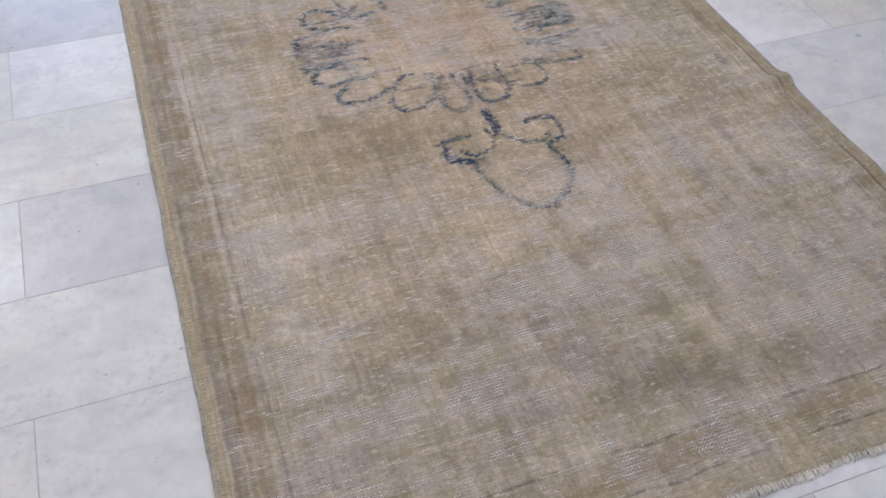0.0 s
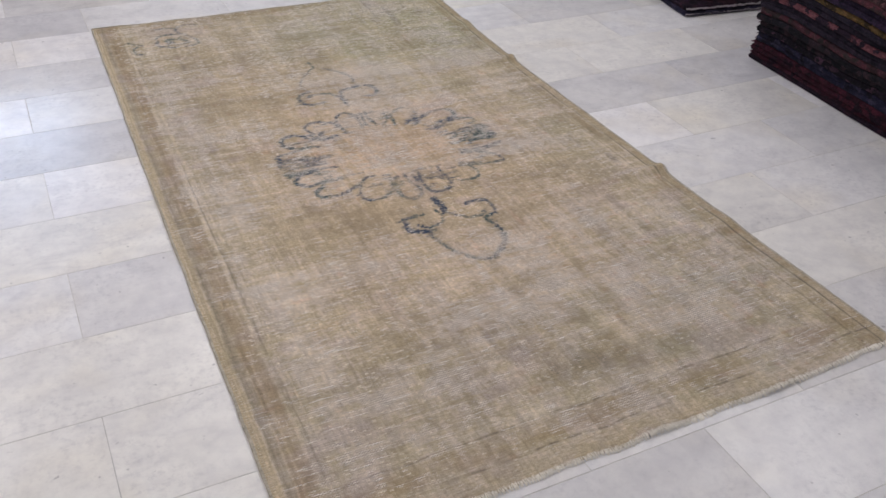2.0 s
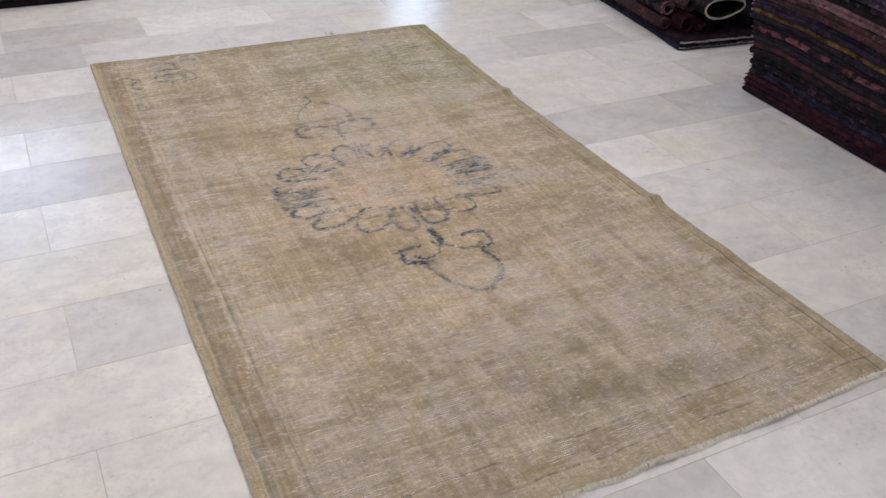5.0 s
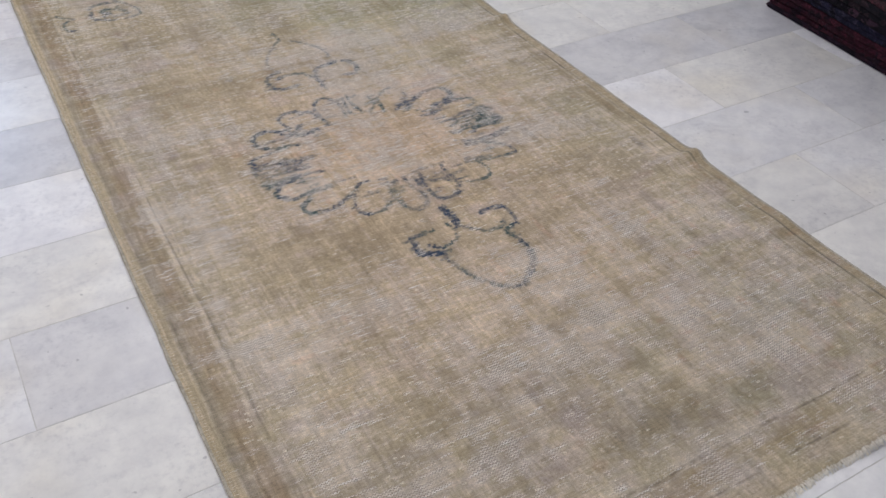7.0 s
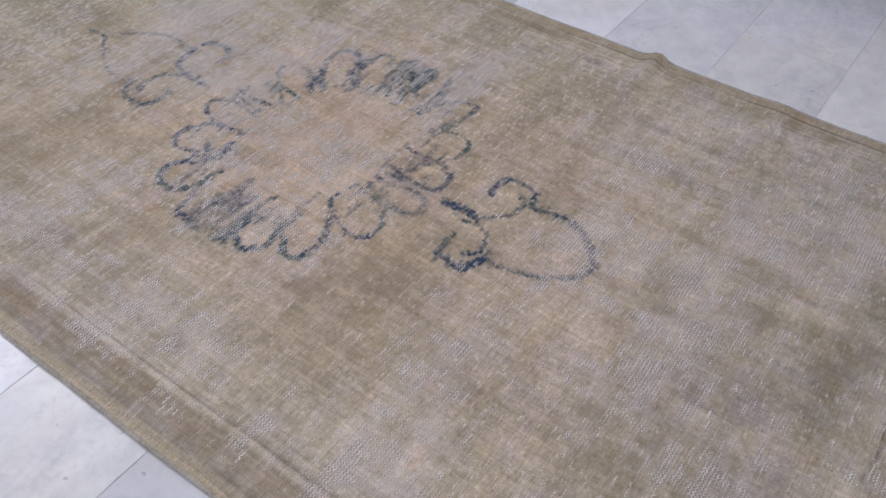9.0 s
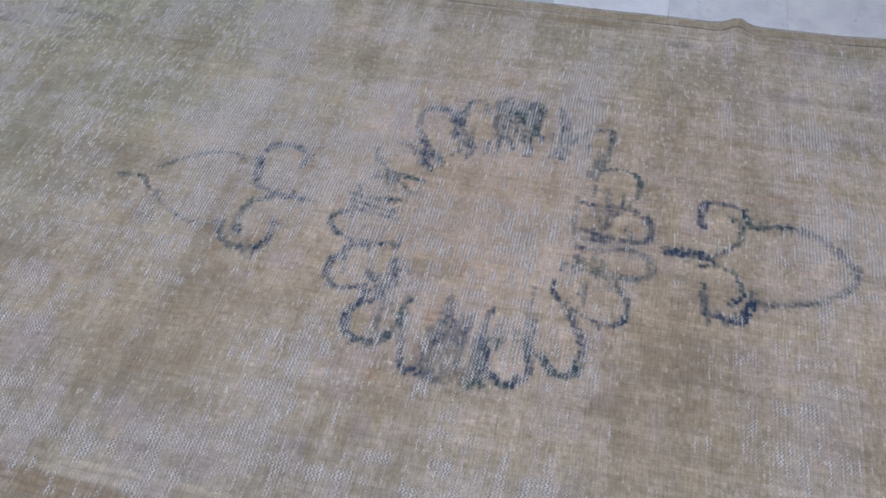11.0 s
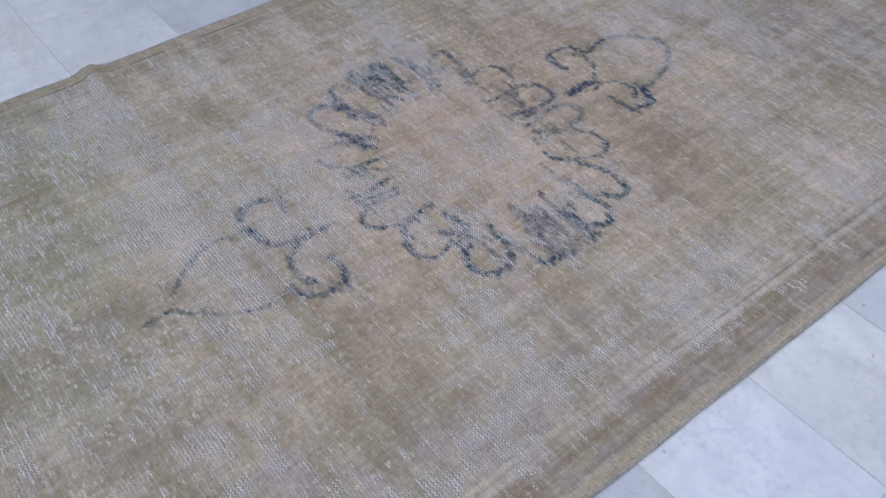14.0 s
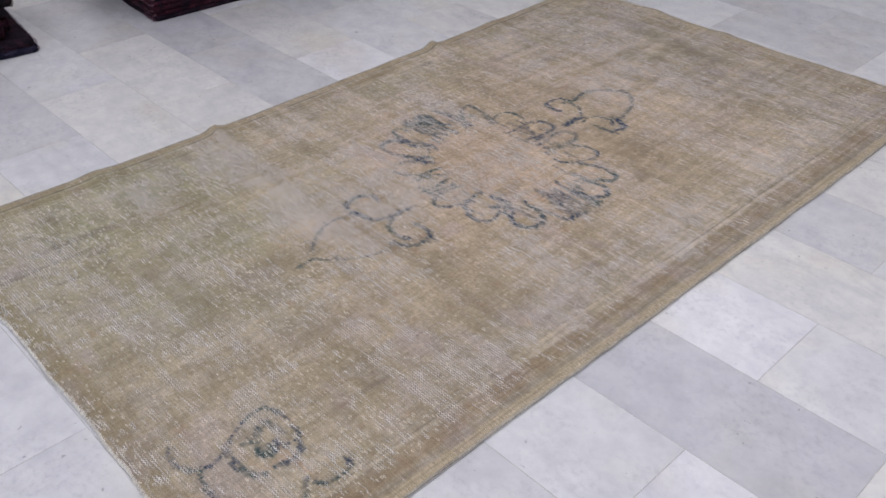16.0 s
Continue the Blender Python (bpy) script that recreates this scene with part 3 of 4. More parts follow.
    # short remains of hatching round the ring
    for _ in range(110):
        a = r.uniform(0, 2 * math.pi)
        k = r.uniform(0.70, 1.22)
        x, y, l = 0.31 * k * math.cos(a), 0.245 * k * math.sin(a), r.uniform(0.012, 0.042)
        stamp([(x - l / 2, y), (x + l / 2, y + r.uniform(-0.004, 0.004))], 0.0055, r.uniform(0.25, 0.75))
    # finial with a heavy stem: two curls and a heart
    for k in (-0.006, 0.0, 0.006):
        stroke(0.0105, 1.2, (-0.006 + k, -0.362 + abs(k)), (-0.004 + k, -0.40), (-0.008 + 0.7 * k, -0.440))
    stroke(0.006, 0.8, (-0.03, -0.436), (-0.036, -0.418))
    stroke(0.006, 0.8, (-0.008, -0.445), (0.026, -0.480), (0.049, -0.497), (0.078, -0.500), (0.106, -0.494), (0.114, -0.478))
    stroke(0.0065, 0.8, (0.075, -0.423), (0.101, -0.419), (0.131, -0.422), (0.144, -0.425), (0.151, -0.462), (0.144, -0.495), (0.120, -0.510), (0.095, -0.522), (0.101, -0.546))
    stroke(0.0065, 0.75, (0.101, -0.546), (0.107, -0.584), (0.107, -0.621), (0.089, -0.654), (0.053, -0.686), (0.025, -0.712), (0.002, -0.722), (-0.030, -0.707))
    stroke(0.009, 0.75, (0.104, -0.612), (0.092, -0.650))
    stroke(0.0075, 0.7, (-0.030, -0.707), (-0.061, -0.672), (-0.080, -0.644), (-0.093, -0.606), (-0.105, -0.556), (-0.103, -0.529), (-0.086, -0.519))
    stroke(0.006, 0.9, (-0.012, -0.441), (-0.030, -0.464), (-0.039, -0.486), (-0.068, -0.496), (-0.091, -0.499), (-0.112, -0.492), (-0.121, -0.477))
    stroke(0.0065, 0.85, (-0.081, -0.427), (-0.100, -0.425), (-0.125, -0.433), (-0.151, -0.434))
    stroke(0.0085, 0.95, (-0.151, -0.434), (-0.156, -0.454), (-0.153, -0.481), (-0.163, -0.497), (-0.137, -0.510), (-0.106, -0.521))
    stroke(0.006, 0.9, (-0.150, -0.440), (-0.172, -0.444))
    stroke(0.006, 0.9, (-0.155, -0.470), (-0.174, -0.474))
    # its fainter counterpart
    stroke(0.007, 1.05, (0.096, 0.433), (0.123, 0.424), (0.140, 0.447), (0.150, 0.481), (0.145, 0.515), (0.122, 0.528))
    stroke(0.0085, 0.55, (0.146, 0.500), (0.128, 0.525))
    stroke(0.007, 1.05, (0.095, 0.530), (0.080, 0.525), (0.045, 0.518), (0.013, 0.505), (0.001, 0.485), (-0.008, 0.464), (-0.011, 0.436))
    stroke(0.0085, 1.0, (-0.008, 0.455), (-0.009, 0.425), (-0.012, 0.400))
    stroke(0.006, 0.5, (-0.012, 0.400), (-0.010, 0.365))
    stroke(0.007, 1.05, (-0.012, 0.462), (-0.030, 0.483), (-0.040, 0.503), (-0.071, 0.512), (-0.099, 0.513), (-0.122, 0.507), (-0.127, 0.495))
    stroke(0.0075, 0.95, (-0.089, 0.436), (-0.108, 0.433), (-0.143, 0.436), (-0.163, 0.444))
    stroke(0.0080, 1.0, (-0.163, 0.444), (-0.167, 0.463), (-0.172, 0.491), (-0.170, 0.507), (-0.148, 0.529))
    stroke(0.0085, 0.8, (-0.148, 0.529), (-0.123, 0.540), (-0.104, 0.547))
    for q in range(4):
        stroke(0.006, 0.9, (-0.165, 0.448 + 0.018 * q), (-0.184 + 0.003 * q, 0.450 + 0.018 * q))
    stroke(0.006, 0.55, (0.091, 0.534), (0.090, 0.558), (0.094, 0.615), (0.082, 0.651), (0.058, 0.688), (0.033, 0.719), (0.017, 0.735))
    stroke(0.0065, 0.6, (0.088, 0.645), (0.058, 0.688))
    stroke(0.006, 0.55, (-0.107, 0.547), (-0.124, 0.572), (-0.128, 0.605), (-0.114, 0.639), (-0.096, 0.673), (-0.068, 0.706), (-0.045, 0.738))
    stroke(0.006, 0.6, (-0.022, 0.812), (-0.020, 0.779), (-0.019, 0.753), (-0.042, 0.743))
    # rosette in the far corner, with hooked leaves
    stroke(0.006, 0.75, (-0.500, 1.312), (-0.457, 1.305), (-0.431, 1.276), (-0.407, 1.230), (-0.401, 1.179), (-0.423, 1.163), (-0.467, 1.155), (-0.516, 1.163), (-0.546, 1.178))
    stroke(0.0065, 0.75, (-0.546, 1.178), (-0.570, 1.199), (-0.573, 1.225), (-0.562, 1.262))
    stroke(0.0075, 0.75, (-0.450, 1.300), (-0.495, 1.313), (-0.534, 1.309), (-0.557, 1.300), (-0.568, 1.282))
    stroke(0.0085, 0.7, (-0.440, 1.195), (-0.465, 1.193), (-0.492, 1.189))
    stroke(0.0085, 0.7, (-0.440, 1.195), (-0.452, 1.218), (-0.474, 1.240), (-0.464, 1.269))
    stroke(0.0095, 0.8, (-0.474, 1.240), (-0.505, 1.255), (-0.526, 1.250), (-0.529, 1.231), (-0.530, 1.202))
    stroke(0.0085, 0.7, (-0.505, 1.237), (-0.526, 1.222), (-0.500, 1.212))
    stroke(0.006, 0.7, (-0.458, 1.312), (-0.468, 1.344), (-0.464, 1.369), (-0.485, 1.386), (-0.512, 1.389), (-0.560, 1.394))
    stroke(0.006, 0.65, (-0.464, 1.369), (-0.444, 1.392), (-0.417, 1.403), (-0.381, 1.403), (-0.364, 1.390))
    stroke(0.006, 0.75, (-0.690, 1.275), (-0.672, 1.252), (-0.636, 1.228), (-0.657, 1.221), (-0.677, 1.199), (-0.681, 1.164), (-0.672, 1.136), (-0.646, 1.135))
    # traces of other corner sprays
    for gx, gy, k in ((-0.60, -1.17, 0.08), (0.50, -1.18, 0.10), (0.42, 1.22, 0.14), (0.55, -0.88, 0.07)):
        stamp([(gx + 0.09 * math.cos(t * 0.3), gy + 0.07 * math.sin(t * 0.3)) for t in range(3, 17)], 0.006, k)
        stamp(smooth([(gx + 0.07, gy + 0.03), (gx + 0.15, gy + 0.02), (gx + 0.22, gy + 0.07)]), 0.006, k)
    lay()
    return ink


def blob(X, Y, cx, cy, rx, ry):
    return np.exp(-(((X - cx) / rx) ** 2 + ((Y - cy) / ry) ** 2))


# bared and kept spots of the pile: centre, half sizes, amount
BARED_NORTH = ((0.50, 0.61, 0.34, 0.06, 0.30), (0.20, 0.62, 0.12, 0.08, 0.20), (-0.05, 0.62, 0.11, 0.08, 0.34), (-0.45, 0.30, 0.10, 0.08, 0.40), (-0.61, 0.36, 0.07, 0.20, 0.30), (-0.63, 0.66, 0.07, 0.12, 0.30), (0.50, 0.96, 0.12, 0.06, 0.30), (0.45, 1.25, 0.10, 0.05, 0.25), (0.26, 1.24, 0.08, 0.04, 0.20), (-0.03, 1.23, 0.10, 0.05, 0.20), (0.38, 0.45, 0.05, 0.10, 0.30), (-0.24, 0.66, 0.08, 0.05, 0.25))
BARED_SOUTH = ((-0.61, -0.05, 0.09, 0.22, 0.25), (0.39, -0.67, 0.12, 0.08, 0.30), (0.52, -0.15, 0.16, 0.08, 0.45), (-0.12, -0.01, 0.17, 0.14, 0.42), (-0.32, -0.20, 0.10, 0.10, 0.30), (0.43, -1.19, 0.13, 0.08, 0.50), (-0.40, -1.12, 0.15, 0.08, 0.50), (-0.61, -0.68, 0.09, 0.12, 0.30), (0.03, -0.87, 0.14, 0.10, 0.25), (0.14, -1.00, 0.10, 0.08, 0.25), (-0.36, -0.65, 0.15, 0.12, 0.25), (-0.14, -1.02, 0.20, 0.12, 0.38), (0.52, -0.58, 0.09, 0.06, 0.25))
KEPT = ((-0.36, -0.30, 0.16, 0.10, 0.30), (-0.50, 0.10, 0.10, 0.10, 0.30), (0.42, -0.36, 0.15, 0.085, 0.60), (-0.28, 0.47, 0.08, 0.10, 0.30), (-0.27, 0.33, 0.10, 0.08, 0.40), (0.43, 0.88, 0.16, 0.05, 0.30), (-0.25, -0.39, 0.15, 0.08, 0.35), (0.61, -0.42, 0.09, 0.06, 0.30), (0.49, 0.39, 0.12, 0.05, 0.30), (0.14, 0.88, 0.14, 0.06, 0.30), (0.03, -1.26, 0.11, 0.07, 0.55), (0.62, -0.60, 0.05, 0.05, 0.25), (-0.57, -0.45, 0.07, 0.07, 0.25), (-0.47, 0.47, 0.07, 0.10, 0.35), (0.18, -1.24, 0.12, 0.05, 0.30), (0.48, -1.31, 0.22, 0.05, 0.35), (-0.46, 0.60, 0.09, 0.07, 0.30), (0.50, 1.06, 0.13, 0.05, 0.25), (0.09, 1.11, 0.12, 0.05, 0.25), (-0.32, 0.98, 0.13, 0.08, 0.30), (-0.18, 1.40, 0.18, 0.05, 0.20))


def build_rug():
    nx, ny = int((RX1 - RX0) / CELL) + 1, int((RY1 - RY0) / CELL) + 1
    U, V = np.meshgrid(np.linspace(0, 1, nx), np.linspace(0, 1, ny))
    X0, Y0 = RX0 + U * (RX1 - RX0), RY0 + V * (RY1 - RY0)
    N = lambda fx, fy, s: value_noise(X0, Y0, fx, fy, s)
    # outline: slightly uneven edges
    left = 0.018 * Y0 + 0.009 * (value_noise(Y0 * 0, Y0, 1, 2.3, 3) - 0.5) + 0.004 * (value_noise(Y0 * 0, Y0, 1, 14, 4) - 0.5)
    right = 0.016 * (value_noise(Y0 * 0, Y0, 1, 1.8, 5) - 0.5) + 0.020 * step(0.7, 1.45, np.abs(Y0)) + 0.004 * (value_noise(Y0 * 0, Y0, 1, 14, 6) - 0.5)
    near = 0.024 * (value_noise(X0, X0 * 0, 2.4, 1, 7) - 0.5) + 0.010 * (value_noise(X0, X0 * 0, 13, 1, 8) - 0.5) + 0.006 * step(0.4, 0.83, X0)
    far = -0.018 * X0 + 0.016 * (value_noise(X0, X0 * 0, 2.4, 1, 9) - 0.5) + 0.008 * (value_noise(X0, X0 * 0, 13, 1, 10) - 0.5)
    X = X0 + left * (1 - U) + right * U
    Y = Y0 + near * (1 - V) + far * V
    # thickness, old fold ridges and rucked edges
    Z = 0.0065 + 0.0022 * (N(3, 3, 20) - 0.4) + 0.0012 * (N(12, 12, 21) - 0.5)
    ridge = lambda yc, slope, w: np.exp(-((Y0 - yc - slope * X0) / w) ** 2)
    Z += 0.0045 * ridge(0.60, -0.06, 0.018) * (0.35 + 0.65 * U) + 0.004 * ridge(-0.43, -0.09, 0.02) * U ** 2
    Z += step(0.62, 0.83, X0) * (0.016 * ridge(-0.505, 0, 0.03) + 0.013 * ridge(0.555, 0, 0.03) + 0.006 * ridge(-0.86, 0, 0.05) + 0.006 * ridge(1.0, 0, 0.05))
    Z *= 1 - 0.5 * step(RY0 + 0.02, RY0, Y0) - 0.4 * step(RY1 - 0.018, RY1, Y0)
    Z += step(RY0 + 0.07, RY0, Y0) * 0.005 * np.clip(value_noise(X0, X0 * 0, 5, 1, 23) - 0.35, 0, 1)
    Z += step(RY1 - 0.07, RY1, Y0) * 0.012 * np.clip(value_noise(X0, X0 * 0, 5, 1, 24) - 0.5, 0, 1)

    Z += 0.008 * blob(X0, Y0, 0.06, RY0, 0.05, 0.045) + 0.007 * blob(X0, Y0, 0.42, RY0, 0.06, 0.04)

    # wear: patches, bands across and streaks along the warps
    along, across = N(17, 1.6, 30), N(1.3, 15, 31)
    along2, across2 = N(42, 4.5, 32), N(4.0, 38, 33)
    patch, mid, fine = N(3.2, 3.2, 34), N(9, 9, 35), N(45, 30, 36)
    W = 0.24 * patch + 0.20 * along + 0.20 * across + 0.20 * mid + 0.26 * along2 + 0.24 * across2 + 0.16 * fine + 0.26 * (N(1.2, 62, 63) - 0.5) + 0.20 * (N(3.0, 95, 64) - 0.5) + 0.14 * (N(90, 2.5, 65) - 0.5)
    W = (W - 0.66) * 1.5 + 0.25
    lines = np.zeros_like(W)
    lr = random.Random(31)
    for _ in range(170):
        j, a, l, k = lr.randrange(ny), lr.uniform(-0.1, 0.9), lr.uniform(0.06, 0.55), lr.uniform(0.1, 0.42)
        lines[j] += k * step(a, a + 0.04, U[j]) * step(a + l, a + l - 0.04, U[j])
    for _ in range(110):
        i, a, l, k = lr.randrange(nx), lr.uniform(-0.1, 0.9), lr.uniform(0.05, 0.35), lr.uniform(0.1, 0.36)
        lines[:, i] += k * step(a, a + 0.03, V[:, i]) * step(a + l, a + l - 0.03, V[:, i])
    W += lines * (0.3 + 0.8 * N(5, 5, 37))
    # where feet and folds have bared it, and where the pile is kept
    bx, by = X0 + 0.09 * (N(5, 22, 101) - 0.5) + 0.05 * (N(12, 40, 102) - 0.5), Y0 + 0.08 * (N(16, 5, 103) - 0.5) + 0.05 * (N(40, 12, 104) - 0.5)
    for cx, cy, rx, ry, k in (BARED_NORTH + BARED_SOUTH):
        W += k * 0.9 * blob(bx, by, cx, cy, rx, ry)
    for cx, cy, rx, ry, k in KEPT:
        W -= k * blob(bx, by, cx, cy, rx, ry)
    W += 0.20 * ridge(0.60, -0.06, 0.03) + 0.12 * ridge(-0.32, -0.25, 0.03)
    W = np.clip(W, 0, 1)

    col = lambda *c: np.array(lin(*c)[:3])
    lerp = lambda a, b, t: a + (b - a) * t[..., None]
    olive, tan, rosy, pale, gold = col(171, 151, 118), col(179, 159, 127), col(186, 165, 138), col(192, 173, 149), col(192, 157, 120)
    base = np.broadcast_to(olive, X.shape + (3,)).copy()
    Wc = W + 0.55 * (N(34, 48, 105) - 0.5) + 0.50 * (N(85, 110, 106) - 0.5) + 0.40 * (N(6, 125, 107) - 0.5) + 0.45 * (N(125, 6, 108) - 0.5) + 0.35 * (N(16, 22, 109) - 0.5)
    base = lerp(base, tan, step(0.10, 0.42, Wc))
    base = lerp(base, rosy, step(0.34, 0.62, Wc) * (0.35 + 0.65 * step(0.9, -0.1, Y0)))
    base = lerp(base, pale, step(0.66, 1.0, Wc) * 0.8)
    base = lerp(base, gold, 0.42 * np.clip(blob(X0, Y0, 0.0, 0.0, 0.27, 0.22) * (0.6 + 0.8 * N(9, 9, 40)), 0, 1))
    # greener towards the far end, faint rust and green traces
    base = lerp(base, base * np.array((0.94, 0.975, 0.88)), step(0.35, 1.1, Y0 + 0.5 * (N(3, 3, 41) - 0.5)) * (0.30 + 0.70 * step(-0.35, 0.45, X0)))
    base = lerp(base, base * np.array((1.02, 0.985, 0.96)), step(0.5, 0.9, Y0) * step(0.2, -0.3, X0))
    base = lerp(base, base * np.array((0.86, 0.96, 0.92)), 0.45 * step(0.55, 0.8, N(5, 4, 42)) * step(0.1, 0.5, X0 * 0.6 + Y0 * 0.5))
    for cx, cy, rx, ry, k in ((0.60, 0.74, 0.20, 0.12, 0.8), (0.15, 0.80, 0.15, 0.07, 0.35), (0.55, 1.16, 0.22, 0.12, 0.7), (0.52, -0.80, 0.14, 0.08, 0.25), (0.42, -1.30, 0.28, 0.07, 0.35)):
        base = lerp(base, base * np.array((0.86, 0.975, 0.91)), k * blob(bx, by, cx, cy, rx, ry) * (0.3 + 0.9 * N(30, 40, 115)))
    base = lerp(base, col(172, 118, 80), 0.25 * step(0.80, 0.95, N(26, 30, 43)) * step(0.45, 0.7, N(5, 5, 44)))
    base = lerp(base, col(120, 104, 92), 0.5 * step(0.74, 0.95, N(30, 9, 45)) * step(0.45, 0.8, N(3, 3, 46)))
    base *= (0.91 + 0.20 * N(26, 3.0, 47))[..., None] * (0.91 + 0.19 * N(3.0, 30, 48))[..., None] * (0.94 + 0.12 * N(110, 7, 49))[..., None]

    # small ragged patches where the pile is gone, most of all towards the near end
    ragged = step(0.42, 0.62, 0.34 * N(10, 15, 81) + 0.36 * N(24, 40, 82) + 0.30 * N(60, 70, 88)) - 0.47
    spread = 0.10 + 0.24 * step(-0.35, -0.95, Y0) * step(-0.55, -0.2, X0 - 0.3 * (Y0 + 1.0)) + 0.09 * step(0.2, 0.6, Y0)
    patchy = spread * ragged
    base = lerp(base, col(186, 170, 150), np.clip(1.5 * patchy, 0, 0.5))
    base = lerp(base, col(136, 119, 90), np.clip(-1.4 * patchy, 0, 0.5) * (0.3 + 0.7 * step(0.35, 0.65, N(22, 30, 89))))
    green = step(0.55, 0.8, N(9, 12, 83)) * step(-0.5, -1.0, Y0) * step(-0.3, 0.2, X0)
    base = lerp(base, col(152, 150, 122), 0.18 * green)
    base = lerp(base, col(170, 158, 160), 0.15 * step(0.6, 0.85, N(17, 24, 84)) * step(-0.4, -0.9, Y0))
    base = lerp(base, col(170, 112, 74), 0.28 * step(0.82, 0.95, N(30, 34, 85)) * step(-0.3, -0.7, Y0) * step(0.0, 0.3, X0))
    base = lerp(base, col(170, 150, 106), 0.30 * step(0.5, 0.85, N(13, 19, 71)) * step(0.35, 0.7, N(4, 5, 72)))
    base = lerp(base, col(180, 158, 148), 0.40 * step(0.5, 0.85, N(15, 22, 73)) * step(0.4, 0.7, N(4, 4, 74)))
    base = lerp(base, col(140, 122, 92), 0.35 * step(0.55, 0.85, N(20, 26, 75)) * step(0.4, 0.75, N(5, 7, 76)))
    # faded bands from old folds, along and across
    base *= (0.95 + 0.10 * N(11, 1.8, 91))[..., None] * (0.93 + 0.14 * N(1.9, 12, 92))[..., None]
    base *= (1 - 0.10 * step(0.0, -0.5, Y0) * step(0.52, 0.75, N(30, 6, 111)) * step(0.3, 0.6, N(5, 9, 112)))[..., None]
    base *= (0.93 + 0.14 * N(28, 38, 122))[..., None] * (0.95 + 0.10 * N(75, 90, 123))[..., None]
    # slightly darker towards both ends
    base *= (1 - 0.06 * step(0.5, 0.9, Y0) - 0.03 * step(-0.8, -1.2, Y0))[..., None]
    for cx, cy, rx, ry, k in KEPT:
        base = lerp(base, base * np.array((0.70, 0.685, 0.65)), np.clip(k * 1.2, 0, 0.65) * blob(bx, by, cx, cy, rx, ry) * (0.55 + 0.6 * N(60, 60, 110)))
    core = np.exp(-(np.abs(X0 / 0.58) ** 4 + np.abs((Y0 + 0.1) / 1.0) ** 4))
    base = base * (np.array((0.965, 1.0, 1.03)) + (np.array((1.035, 0.995, 0.965)) - np.array((0.965, 1.0, 1.03))) * core[..., None])
    # fine streaks of brushed pile along the warps, strongest towards the near end
    base *= 1 + ((0.08 + 0.03 * step(0.2, -0.5, Y0)) * (N(190, 5, 117) + 0.6 * N(95, 3, 118) - 0.8))[..., None]
    grey = base.mean(-1, keepdims=True)
    base = (base * 0.84 + grey * 0.16) * np.array((1.20, 1.25, 1.365))
    # borders: bands and thin dark guard lines
    dl, dr, dn, df = X0 - RX0, RX1 - X0, Y0 - RY0, RY1 - Y0
    wav = 0.004 * (N(2, 5, 50) - 0.5)
    band = lambda d, a, b, e=0.004: step(a - e, a + e, d + wav) * step(b + e, b - e, d + wav)
    brk = 0.45 + 0.55 * step(0.3, 0.6, N(9, 9, 51))
    base = lerp(base, col(186, 170, 142), 0.70 * band(dl, -0.02, 0.026))
    base = lerp(base, col(128, 118, 104), 0.60 * band(dl, 0.030, 0.050, 0.006) * (0.5 + 0.5 * N(60, 6, 52)))
    base = lerp(base, col(138, 115, 88), 0.60 * band(dl, 0.052, 0.100, 0.010) * (0.40 + 0.60 * N(30, 12, 53)))
    base *= (1 + 0.28 * band(dl, 0.0, 0.15, 0.01) * (N(210, 2.2, 56) - 0.5))[..., None]
    base = lerp(base, col(92, 82, 74), 0.38 * band(dl, 0.1165, 0.1215, 0.0025) * brk)
    base = lerp(base, col(166, 149, 120), 0.55 * band(dr, -0.02, 0.028))
    base = lerp(base, col(92, 84, 72), 0.70 * band(dr, 0.030, 0.037, 0.003) * brk)
    base = lerp(base, col(128, 108, 74), 0.50 * band(dr, 0.045, 0.075, 0.008) * N(8, 14, 54))
    base = lerp(base, col(98, 86, 72), 0.40 * band(dr, 0.082, 0.088, 0.003) * brk)
    inner = step(0.05, 0.16, dl)
    base = lerp(base, col(100, 88, 78), 0.70 * band(dn, 0.064, 0.070, 0.003) * brk * inner * (0.35 + 0.65 * step(0.3, 0.6, N(70, 40, 113))) * step(0.15, 0.45, N(22, 5, 86)))
    base = lerp(base, col(182, 165, 140), 0.32 * band(dn, 0.008, 0.058, 0.006) * (0.6 + 0.4 * N(16, 16, 121)))
    base = lerp(base, col(104, 92, 80), 0.60 * band(dn, 0.149, 0.155, 0.003) * brk * inner * (0.3 + 0.7 * step(0.3, 0.6, N(70, 40, 114))) * step(0.2, 0.5, N(18, 5, 87)))
    base = lerp(base, col(150, 126, 86), 0.45 * band(dn, 0.08, 0.145, 0.01) * N(10, 10, 55))
    base = lerp(base, col(140, 122, 84), 0.30 * band(df, 0.0, 0.06, 0.01))

    # ink, broken where the pile is gone
    ink = stroke_map(nx, ny)
    ink = np.clip(ink * (0.70 + 0.50 * step(0.15, 0.6, N(14, 14, 61))) * (0.65 + 0.5 * step(0.2, 0.6, N(60, 60, 69))) * (0.75 + 0.35 * step(0.25, 0.6, N(9, 147, 97))), 0, 1)
    # worn dye left as a thin blue cast round the dense strokes
    cast = np.copy(ink)
    for _ in range(5):
        cast = (cast + np.roll(cast, 1, 0) + np.roll(cast, -1, 0) + np.roll(cast, 2, 1) + np.roll(cast, -2, 1)) / 5
    base = lerp(base, col(112, 122, 128), 0.85 * np.clip(cast, 0, 1) * (0.4 + 0.8 * N(12, 12, 70)))
    hue = N(14, 14, 62)
